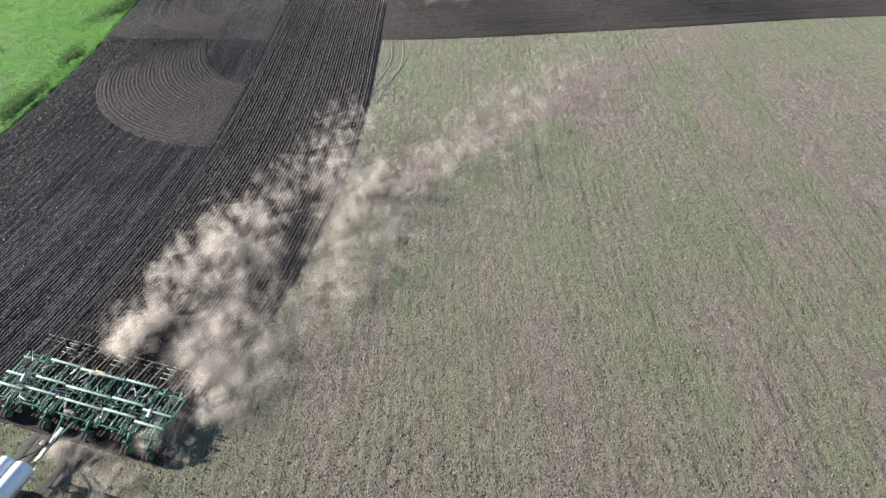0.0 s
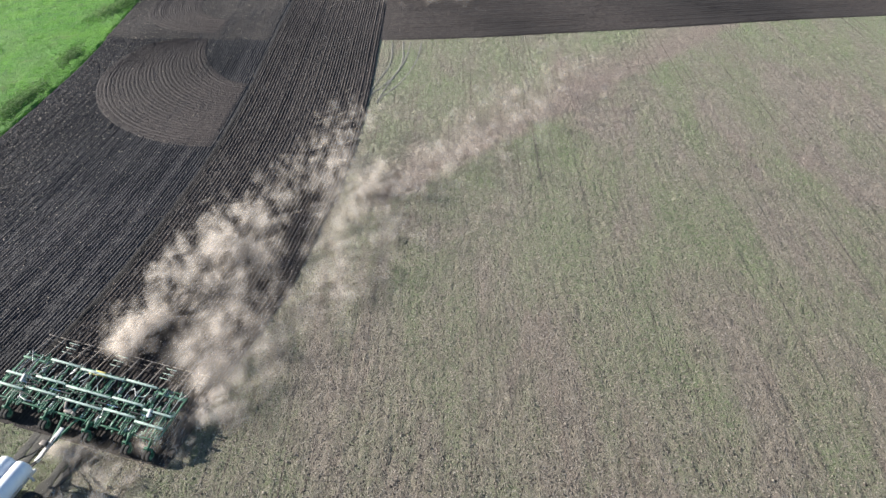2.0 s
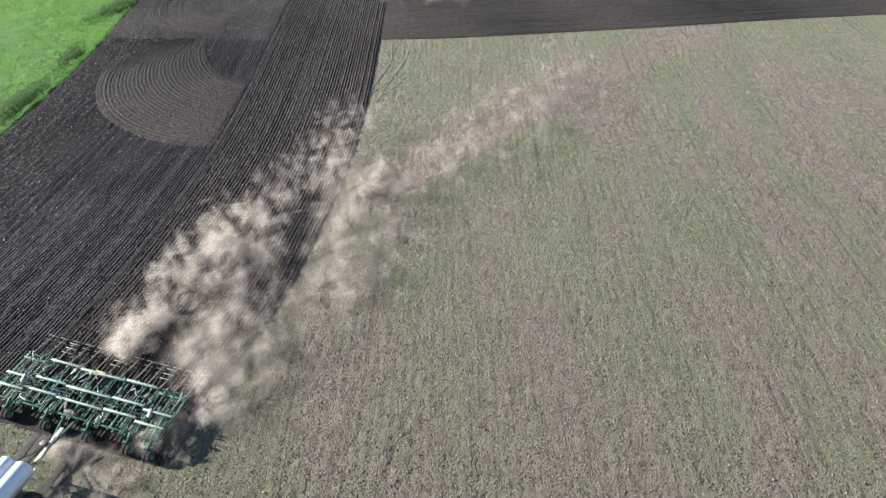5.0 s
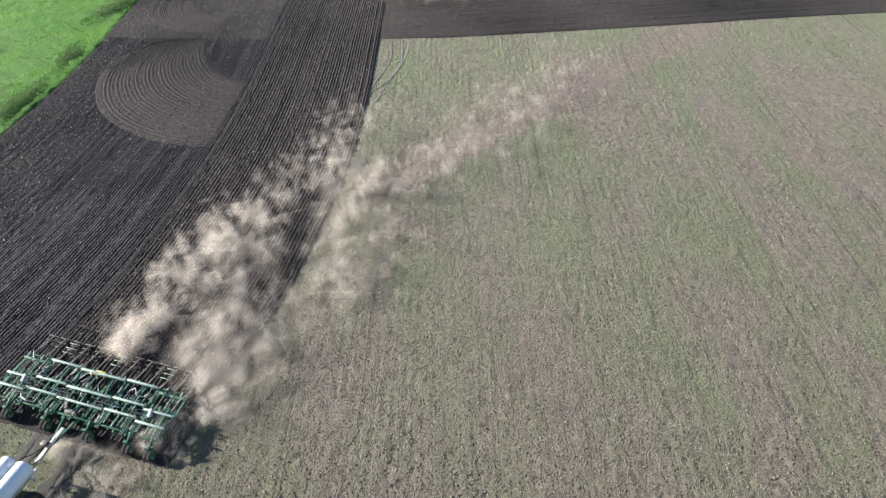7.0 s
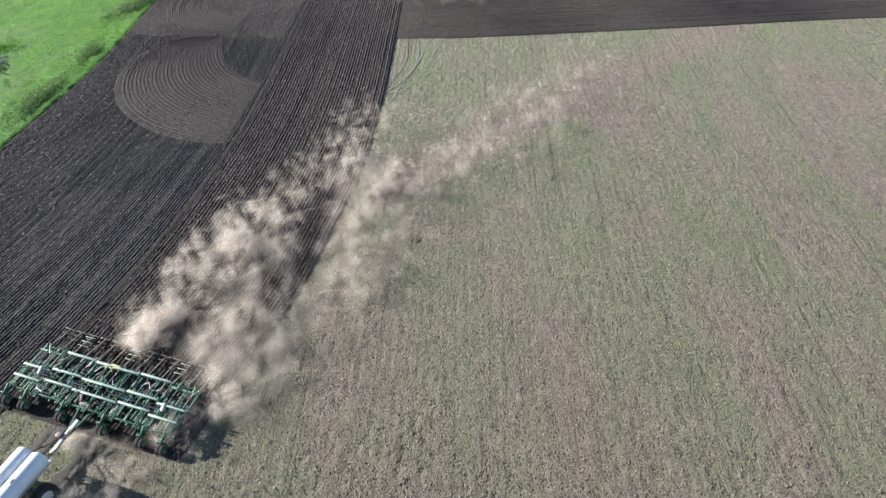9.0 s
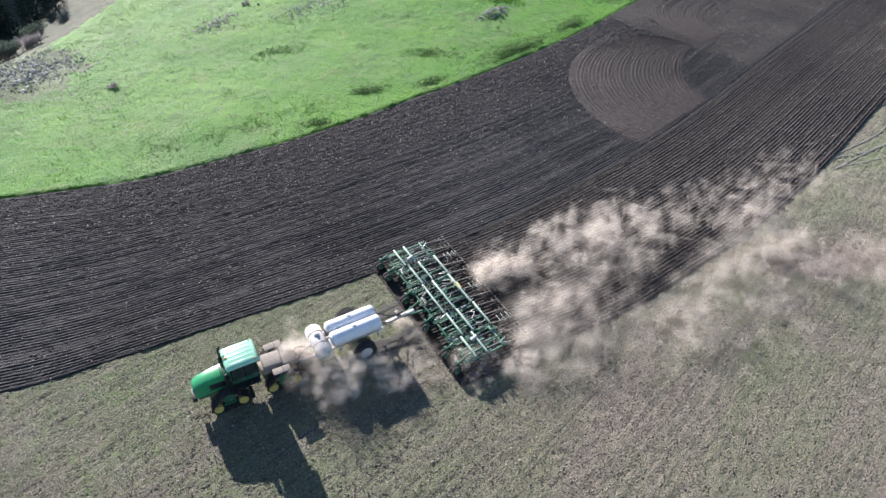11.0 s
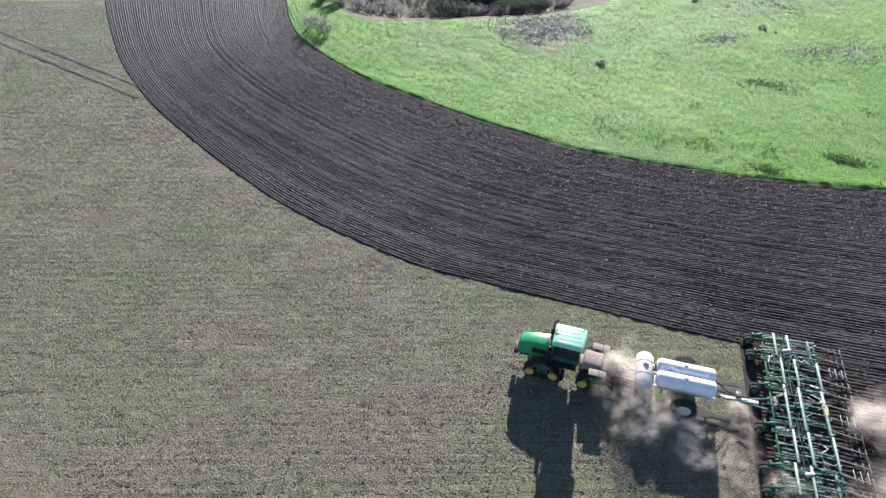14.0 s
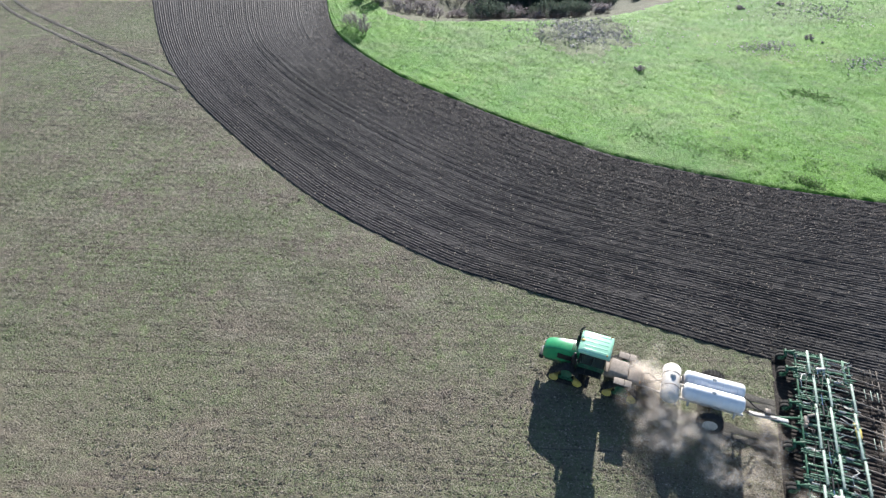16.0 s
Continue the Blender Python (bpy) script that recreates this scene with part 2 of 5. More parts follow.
MEADOW_EDGE = [(-150, -33), (-123, -28.1), (-107.6, -25.6), (-97, -22.6), (-90.3, -18.7), (-81.5, -11.1), (-75.4, -3.6), (-70, 3.6),
               (-65.1, 11.3), (-61.6, 17.6), (-57.5, 30), (-55.2, 40), (-53.6, 50), (-52, 60), (-51, 70), (-50.3, 81), (-50.5, 92),
               (-51.2, 104), (-54, 125), (-60, 160)]
LANE_EDGE = [(-135, -68), (-118, -61), (-101.8, -53.8), (-88.7, -47.3), (-79.6, -41.7), (-71.8, -35.8), (-65.4, -30), (-60.1, -25), (-56, -20.7),
             (-52.2, -16.6), (-47.9, -10.8), (-44.6, -5.6), (-42.2, -1.3), (-40.4, 3.4), (-38.7, 8.1), (-37, 12.9), (-33.6, 22.4), (-30.8, 32.1),
             (-28.3, 42.3), (-26.7, 53), (-25.8, 62), (-25.4, 73), (-25.5, 90), (-25.3, 106), (-25, 135)]
LANE_RIGHT = [(-20.6, 15.8), (-17.9, 23.6), (-16, 30), (-13.6, 37.6), (-12.1, 46.2), (-11, 53), (-10.3, 60), (-9.9, 70), (-9.8, 80), (-9.9, 90), (-10, 112), (-10, 135)]
HEADLAND = [(-60, 84), (-10.1, 89.9), (1, 90.8), (18.4, 93.5), (36.6, 96.5), (55.7, 99.9), (90, 105), (160, 116)]

edge_m, edge_o = smooth_curve(MEADOW_EDGE, 0.7), smooth_curve(LANE_EDGE, 0.7)
CREST = [(-160, -8), (-125, -17), (-106, -17), (-100, -10), (-99.5, -2), (-100, 9), (-101, 18), (-104, 25), (-111, 35), (-124, 46), (-150, 62), (-200, 80)]
crest = smooth_curve(CREST, 2.0)


def meadow_x(y):
    return np.interp(y, edge_m[:, 1], edge_m[:, 0])


def sheet(name, pos, material, label, category, kind="structure", mats=None):
    """A sheet through an array of rows x columns x 3."""
    a, b = pos.shape[:2]
    idx = np.arange(a * b).reshape(a, b)
    quads = np.stack([idx[:-1, :-1], idx[1:, :-1], idx[1:, 1:], idx[:-1, 1:]], -1).reshape(-1, 4)
    p0, p1, p3 = pos[0, 0], pos[1, 0], pos[0, 1]
    if np.cross((p1 - p0)[:2], (p3 - p0)[:2]) < 0:
        quads = quads[:, ::-1]
    me = bpy.data.meshes.new(name)
    me.from_pydata(pos.reshape(-1, 3).tolist(), [], quads.tolist())
    for m in (material if isinstance(material, (list, tuple)) else [material]):
        me.materials.append(m)
    if mats is not None:
        me.polygons.foreach_set("material_index", np.ascontiguousarray(mats, np.int32))
    me.polygons.foreach_set("use_smooth", np.ones(len(quads), bool))
    me.update()
    return tagged(new(name, me), label, category, kind=kind)


def side_of_crest(x, y):
    """Metres beyond the meadow's crest (west of it), negative on the meadow."""
    x, y = np.asarray(x, float), np.asarray(y, float)
    best, sign = np.full(x.shape, 1e9), np.full(x.shape, -1.0)
    a, b = crest[:-1], crest[1:]
    for i in range(len(a)):
        d = b[i] - a[i]
        t = np.clip(((x - a[i][0]) * d[0] + (y - a[i][1]) * d[1]) / (d @ d), 0, 1)
        ex, ey = x - a[i][0] - t * d[0], y - a[i][1] - t * d[1]
        r = np.hypot(ex, ey)
        near = r < best
        best = np.where(near, r, best)
        sign = np.where(near, np.sign(d[0] * ey - d[1] * ex), sign)
    return best * sign


def field_noise(x, y, size, seed):
    """Smooth random relief on a lattice, -1 to 1."""
    g = np.random.RandomState(seed).uniform(-1, 1, (64, 64))
    out, amp = 0, 0.6
    for k in (1.0, 2.1, 4.3):
        u, v = np.asarray(x) * k / size + 1000, np.asarray(y) * k / size + 1000
        i, j = np.floor(u).astype(int), np.floor(v).astype(int)
        fu, fv = u - i, v - j
        fu, fv = fu * fu * (3 - 2 * fu), fv * fv * (3 - 2 * fv)
        out = out + amp * ((g[i % 64, j % 64] * (1 - fu) + g[(i + 1) % 64, j % 64] * fu) * (1 - fv) + (g[i % 64, (j + 1) % 64] * (1 - fu) + g[(i + 1) % 64, (j + 1) % 64] * fu) * fv)
        amp *= 0.5
    return out


def lumps(x, y, size, seed):
    """Smooth random relief from a few waves, -1 to 1."""
    r = np.random.RandomState(seed)
    out = 0
    for _ in range(7):
        a, ph, f = r.uniform(0, 6.28), r.uniform(0, 6.28), r.uniform(0.6, 1.7) / size
        out = out + np.sin((np.cos(a) * x + np.sin(a) * y) * f * 6.28 + ph)
    return out / 4.0


def terrain(x, y):
    """Flat field; past the crest the land falls into a gully and climbs again on its far, shaded side."""
    x, y = np.asarray(x, float), np.asarray(y, float)
    d = side_of_crest(x, y)
    drop = -16.0 * np.clip(d / 34.0, 0, 1) ** 1.3
    # unseen top of the far side, heightened to throw shade on the gully floor
    rise = (28.0 + 30.0 * np.clip((y + 2) / 22, 0, 1)) * np.clip((d - 36) / 50.0, 0, 1) ** 1.1
    fade = np.clip((meadow_x(y) - 1.0 - x) / 6, 0, 1)
    return (drop + rise) * fade + fade * np.clip(d + 60, 0, 30) / 30 * 0.35 * field_noise(x, y, 16, 5) * np.clip(-d / 6 + 1, 0.4, 1)


def ground():
    """One sheet to the horizon; fine and rough where the camera looks down on it."""
    ax = np.unique(np.r_[np.linspace(-3000, -300, 12), np.linspace(-300, -160, 24), np.linspace(-160, -90, 40), np.linspace(-90, 62, 600), np.linspace(62, 140, 60), np.linspace(140, 3000, 16)])
    ay = np.unique(np.r_[np.linspace(-3000, -130, 14), np.linspace(-130, -62, 40), np.linspace(-62, 104, 420), np.linspace(104, 150, 20), np.linspace(150, 3000, 18)])
    x, y = np.meshgrid(ax, ay, indexing="ij")
    z = np.where(np.abs(x) < 400, np.where((y > -130) & (y < 300), terrain(x, np.clip(y, -130, 300)), 0), 0)
    z = z - 0.35 * np.clip((-x - 45) / 20, 0, 1) * (x < meadow_x(y))
    fine = (x > -90) & (x < 62) & (y > -62) & (y < 104)
    r = np.random.RandomState(2)
    rough = np.minimum(0.012 * np.cos(2 * np.pi * x / 0.76) + r.normal(0, 0.032, x.shape) + 0.02 * field_noise(x, y * 0.3, 1.7, 6), 0.05) - 0.055
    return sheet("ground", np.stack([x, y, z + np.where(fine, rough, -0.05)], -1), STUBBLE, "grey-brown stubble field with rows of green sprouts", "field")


def ridged(name, left, right, rows, material, label, seed, height=0.075, rough=0.035, lift=0.03, per=4, shallow=0.0):
    """A strip of worked soil between two edges of equally many points, with a furrow between each two ridges."""
    r = np.random.RandomState(seed)

    def along(a):
        for _ in range(4):
            a[1:-1] = (a[:-2] + a[1:-1] + a[2:]) / 3
        return a

    n, m = len(left), rows * per + 1
    u = np.linspace(0, 1, m)
    across = right - left
    pos = np.empty((n, m, 3))
    jitter = along(r.normal(0, 0.06 / rows, (n, m)))
    uu = np.clip(u[None, :] + jitter, 0, 1)
    uu[:, 0], uu[:, -1] = 0, 1
    pos[:, :, :2] = left[:, None] + across[:, None] * uu[:, :, None]
    off = np.abs(u * rows - np.round(u * rows))          # 0 in a furrow, 0.5 on a ridge
    ridge = 1 - np.exp(-(off / 0.21) ** 2)
    deep = r.uniform(0.45, 1.35, rows + 1)[np.minimum(np.round(u * rows + 0.25).astype(int), rows)]
    clod = along(r.normal(0, 1, (n, m))) * rough * 0.30 + r.normal(0, 1, (n, m)) * rough * 0.42
    worn = np.clip(0.9 + 0.3 * field_noise(pos[:, :, 0], pos[:, :, 1], 5.0, seed) + 0.2 * field_noise(pos[:, :, 0], pos[:, :, 1], 1.3, seed + 1), 0.25, 1.3)
    if shallow:
        worn = worn * (1 - 0.7 * np.exp(-(u / shallow) ** 2))[None]
        clod = clod * (1 + 1.0 * np.exp(-(u / shallow) ** 2))[None]
    z = lift + height * ridge[None] * deep[None] * worn + clod
    tight = np.clip(np.linalg.norm(across, axis=1) / rows / 0.32, 0.15, 1)
    z = np.maximum(lift + (z - lift) * tight[:, None], 0.004) * np.clip(np.minimum(u, 1 - u) * rows / 0.8, 0.15, 1)[None]
    i = np.arange(n)
    z = z * np.clip(np.minimum(i, n - 1 - i) / 6, 0, 1)[:, None] - 0.02 * (np.minimum(i, n - 1 - i) < 4)[:, None]
    z[:, 0] = z[:, -1] = -0.02
    z[0] = z[-1] = -0.02
    pos[:, :, 2] = z + terrain(pos[:, :, 0], pos[:, :, 1]) * 0
    return sheet(name, pos, material, label, "worked soil")


def resample(line, n):
    s = np.r_[0, np.cumsum(np.linalg.norm(np.diff(line, axis=0), axis=1))]
    at = np.linspace(0, s[-1], n)
    return np.c_[np.interp(at, s, line[:, 0]), np.interp(at, s, line[:, 1])]


ground()
n_old = 900
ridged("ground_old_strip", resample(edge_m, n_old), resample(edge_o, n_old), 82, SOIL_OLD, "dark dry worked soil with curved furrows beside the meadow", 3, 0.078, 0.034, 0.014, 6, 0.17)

# the fresh lane reaches from behind the cultivator to the far headland
lane_l = edge_o[edge_o[:, 1] > 24.6]
lane_r = smooth_curve([p for p in LANE_RIGHT if p[1] > 10], 0.7)
lane_r = lane_r[lane_r[:, 1] > 20.9]
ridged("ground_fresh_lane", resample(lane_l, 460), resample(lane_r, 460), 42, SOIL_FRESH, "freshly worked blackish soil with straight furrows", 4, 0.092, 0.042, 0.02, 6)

# low wall of soil between old strip and lane, furrow shade painted in
wall_n = np.gradient(lane_l, axis=0)
wall_n = np.c_[-wall_n[:, 1], wall_n[:, 0]] / np.linalg.norm(wall_n, axis=1)[:, None]
wall_r = np.random.RandomState(15)
wall_u = np.array([-0.55, -0.3, -0.05, 0.12, 0.3, 0.5])
wall_pos = np.empty((len(lane_l), 6, 3))
wall_pos[:, :, :2] = lane_l[:, None] - wall_n[:, None] * (wall_u[None] + wall_r.normal(0, 0.05, (len(lane_l), 6)))[:, :, None]
wall_pos[:, :, 2] = np.array([-0.03, 0.10, 0.11, 0.06, 0.05, -0.05])[None] * (1 + wall_r.normal(0, 0.22, (len(lane_l), 6)))
sheet("ground_furrow_wall", wall_pos, SOIL_SHADE, "low wall of thrown soil beside the fresh lane, painted dark as shade", "worked soil")

# headland beyond the field's far edge
hl = resample(smooth_curve(HEADLAND[1:], 1.0), 240)
up = np.array([-0.155, 0.988])
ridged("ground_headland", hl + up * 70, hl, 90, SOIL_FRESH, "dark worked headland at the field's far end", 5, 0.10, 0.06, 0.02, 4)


def meadow():
    """Grass from the worked soil's edge to the crest, the gully behind it and its far side."""
    y = np.linspace(-33, 190, 380)
    mx = np.interp(y, edge_m[:, 1], edge_m[:, 0])
    v = np.r_[np.linspace(0, 75, 120), np.linspace(75, 140, 60)[1:], np.linspace(140, 260, 20)[1:]]
    r = np.random.RandomState(8)
    x = mx[:, None] + 0.25 - v[None] + 0
    yy = np.repeat(y[:, None], len(v), 1)
    z = terrain(x, yy) + 0.10 + r.normal(0, 0.045, x.shape) + 0.10 * field_noise(x, yy, 2.6, 2)
    z[:, 0] -= 0.24
    z[:, 1] += 0.05
    xc, yc = (x[:-1, :-1] + x[1:, 1:]) / 2, (yy[:-1, :-1] + yy[1:, 1:]) / 2
    d = side_of_crest(xc, yc) + 1.8 * field_noise(xc, yc, 5, 9)
    mats = np.where(d > 1.0, 1, 0)
    mats = np.where((np.hypot((xc + 97) / 8.5, (yc - 17.5) / 6.5) + 0.45 * field_noise(xc, yc, 3, 4)) < 1, 2, mats)
    mats = np.where((d > 4) & (np.hypot((xc + 112) / 9, (yc - 9) / 5) + 0.3 * field_noise(xc, yc, 4, 14) < 1), 3, mats)
    return sheet("ground_meadow", np.stack([x, yy, z], -1), [GRASS, GULLY, SCREE, BANK],
                 "bright green meadow falling into a brushy gully", "meadow", mats=mats.reshape(-1))


meadow()

# ---------------------------------------------------------------- machines: small mesh kit

GREEN = make_plain("green_paint", (0.030, 0.290, 0.120), 0.30, 0.12, 3, 0, 0.03, 0.10)
# mint tone: the sky's reflection on the roof is put into its green
GREEN_ROOF_SHEEN = make_plain("green_roof", (0.34, 0.66, 0.48), 0.30, 0.08, 3, 0, 0.02, 0.06)
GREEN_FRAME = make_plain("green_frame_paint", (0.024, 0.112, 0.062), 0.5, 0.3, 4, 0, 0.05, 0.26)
# wear and the sun's glint on the bars, both painted as one pale tone
GREEN_WORN_GLINT = make_plain("worn_bar_paint", (0.44, 0.54, 0.46), 0.42, 0.35, 5, 0.1, 0.05, 0.25)
# lit copy of the frame green: sunlit tops put into a lighter colour
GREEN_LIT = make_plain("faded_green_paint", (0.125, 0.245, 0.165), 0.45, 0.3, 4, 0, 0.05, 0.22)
YELLOW = make_plain("yellow_paint", (0.62, 0.49, 0.12), 0.5, 0.12, 4, 0, 0.03, 0.35)
BLACK = make_plain("black_paint", (0.022, 0.023, 0.024), 0.5, 0.3, 5, 0, 0.05, 0.05)
RUBBER = make_plain("rubber", (0.040, 0.038, 0.036), 0.85, 0.3, 7, 0, 0.2, 0.22)
DUSTY = make_plain("dust_covered_metal", (0.30, 0.26, 0.225), 0.9, 0.25, 4, 0, 0.2, 0.3)
WHITE = make_plain("white_tank_paint", (0.80, 0.81, 0.83), 0.28, 0.05, 1.5, 0, 0.02, 0.05)
WHITE_OLD = make_plain("dusty_white_paint", (0.62, 0.60, 0.57), 0.5, 0.15, 3, 0, 0.1, 0.25)
STEEL = make_plain("bare_steel", (0.55, 0.54, 0.52), 0.35, 0.2, 8, 0.8, 0.05)
DARK_STEEL = make_plain("soil_worn_steel", (0.19, 0.165, 0.145), 0.5, 0.35, 6, 0.3, 0.2, 0.25)
CHROME = make_plain("chrome_rod", (0.85, 0.85, 0.86), 0.12, 0.03, 3, 1.0, 0)
AMBER = make_plain("amber_lens", (0.75, 0.28, 0.02), 0.25, 0.05, 3, 0, 0)


def make_glass():
    k = Nodes("cab_glass")
    k.b.inputs["Transmission Weight"].default_value = 0.6
    k.b.inputs["IOR"].default_value = 1.45
    return k.done((0.10, 0.13, 0.12), 0.05)


GLASS = make_glass()


def part(name, bm, material, parent, label="", smooth=True):
    """Links a bmesh as one mesh object under a thing or a part."""
    me = bpy.data.meshes.new(name)
    bmesh.ops.recalc_face_normals(bm, faces=bm.faces)
    bm.to_mesh(me)
    bm.free()
    me.materials.append(material)
    if smooth:
        me.polygons.foreach_set("use_smooth", [True] * len(me.polygons))
        me.set_sharp_from_angle(angle=radians(38))
    ob = new(name, me)
    ob.parent = parent
    if label:
        tagged(ob, label)
    return ob


def again(ob, m, parent=None):
    """The same part once more, on the same mesh, at m within its thing."""
    o = new(ob.name.split(".")[0], ob.data)
    o.parent = parent or ob.parent
    o.matrix_basis = m
    for child in ob.children:
        again(child, child.matrix_basis.copy(), o)
    return o


def thing(name, m, label, category, group=""):
    ob = new(name)
    ob.empty_display_size = 0.3
    ob.matrix_world = m
    return tagged(ob, label, category, group)


def add_box(bm, size, at, turn=(0, 0, 0), bevel=0.02, taper=None):
    """A bevelled box; taper scales its top in x and y."""
    made = bmesh.ops.create_cube(bm, size=1)["verts"]
    if taper:
        for v in made:
            if v.co.z > 0:
                v.co.x *= taper[0]
                v.co.y *= taper[1]
    bmesh.ops.scale(bm, vec=size, verts=made)
    if bevel:
        edges = list({e for v in made for e in v.link_edges})
        made = bmesh.ops.bevel(bm, geom=edges, offset=min(bevel, 0.45 * min(size)), segments=2, affect="EDGES", profile=0.5)["verts"]
    bmesh.ops.transform(bm, matrix=pose(*at, *turn), verts=made)
    return bm


def box(size, at=(0, 0, 0), turn=(0, 0, 0), bevel=0.02, taper=None):
    return add_box(bmesh.new(), size, at, turn, bevel, taper)


def add_beam(bm, a, b, w=0.1, h=None, bevel=0.012):
    """A square tube from a to b."""
    a, b = Vector(a), Vector(b)
    d = b - a
    n0 = set(bm.verts)
    add_box(bm, (w, h or w, d.length), (0, 0, 0), bevel=bevel)
    turn = d.to_track_quat("Z", "Y").to_matrix().to_4x4()
    bmesh.ops.transform(bm, matrix=Matrix.Translation((a + b) / 2) @ turn, verts=[v for v in bm.verts if v not in n0])
    return bm


def beam(a, b, w=0.1, h=None, bevel=0.012):
    return add_beam(bmesh.new(), a, b, w, h, bevel)


def add_turned(bm, profile, axis="X", at=(0, 0, 0), seg=24, cap=True):
    """A turned body: profile of (along, radius) about an axis."""
    rings = []
    for s, r in profile:
        ring = []
        for i in range(seg):
            a = 2 * math.pi * i / seg
            c, d = r * math.cos(a), r * math.sin(a)
            co = {"X": (s, c, d), "Y": (d, s, c), "Z": (c, d, s)}[axis]
            ring.append(bm.verts.new(Vector(co) + Vector(at)))
        rings.append(ring)
    for p, q in zip(rings, rings[1:]):
        for i in range(seg):
            bm.faces.new((p[i], p[(i + 1) % seg], q[(i + 1) % seg], q[i]))
    if cap:
        bm.faces.new(rings[0][::-1])
        bm.faces.new(rings[-1])
    return bm


def turned(profile, axis="X", at=(0, 0, 0), seg=24):
    return add_turned(bmesh.new(), profile, axis, at, seg)


def add_pipe(bm, points, r, seg=8):
    """A round pipe or hose along points."""
    pts = [Vector(p) for p in points]
    rings = []
    for i, p in enumerate(pts):
        d = (pts[min(i + 1, len(pts) - 1)] - pts[max(i - 1, 0)]).normalized()
        x = d.orthogonal().normalized() if i == 0 else (x - d * x.dot(d)).normalized()
        y = d.cross(x)
        rings.append([bm.verts.new(p + r * (math.cos(2 * math.pi * j / seg) * x + math.sin(2 * math.pi * j / seg) * y)) for j in range(seg)])
    for p, q in zip(rings, rings[1:]):
        for j in range(seg):
            bm.faces.new((p[j], p[(j + 1) % seg], q[(j + 1) % seg], q[j]))
    bm.faces.new(rings[0][::-1])
    bm.faces.new(rings[-1])
    return bm


def pipe(points, r, seg=8):
    return add_pipe(bmesh.new(), points, r, seg)


def tyre(parent, m, radius, width, rim_mat, lugs=22, name="wheel"):
    """A wheel about its own x axis: tyre with chevron lugs, and a dished rim with a hub."""
    w, r = width / 2, radius
    bm = turned([(-w * 0.8, r * 0.56), (-w, r * 0.70), (-w, r * 0.86), (-w * 0.75, r * 0.95), (0, r * 0.97), (w * 0.75, r * 0.95), (w, r * 0.86), (w, r * 0.70), (w * 0.8, r * 0.56)], seg=32)
    for i in range(lugs):
        for side in (-1, 1):
            a = 2 * math.pi * (i + (0.5 if side > 0 else 0)) / lugs
            n0 = set(bm.verts)
            add_box(bm, (w * 1.05, r * 0.07, r * 0.09), (side * w * 0.48, 0, r * 0.965), (0, 0, side * 28), 0)
            bmesh.ops.rotate(bm, cent=(0, 0, 0), matrix=Matrix.Rotation(a, 3, "X"), verts=[v for v in bm.verts if v not in n0])
    wheel = part(name, bm, RUBBER, parent)
    wheel.matrix_basis = m
    part("rim", turned([(-w * 0.82, r * 0.57), (-w * 0.70, r * 0.50), (-w * 0.25, r * 0.42), (-w * 0.35, r * 0.16), (-w * 0.5, r * 0.14),
                        (w * 0.5, r * 0.14), (w * 0.35, r * 0.16), (w * 0.25, r * 0.42), (w * 0.70, r * 0.50), (w * 0.82, r * 0.57)], seg=24), rim_mat, wheel)
    return wheel


# the machines stand one behind the other on a gently bent course
COURSE = (-26.5, 23.7)


def on_course(s):
    """The pose s metres ahead of the cultivator's front wheels; y points ahead."""
    x, y = COURSE
    n = 60
    for i in range(n):
        phi = radians(15.4 + 0.20 * s * (i + 0.5) / n)
        x, y = x - math.sin(phi) * s / n, y - math.cos(phi) * s / n
    return pose(x, y, -0.04, 0, 0, 180 - 15.4 - 0.20 * s)


# ---------------------------------------------------------------- tractor


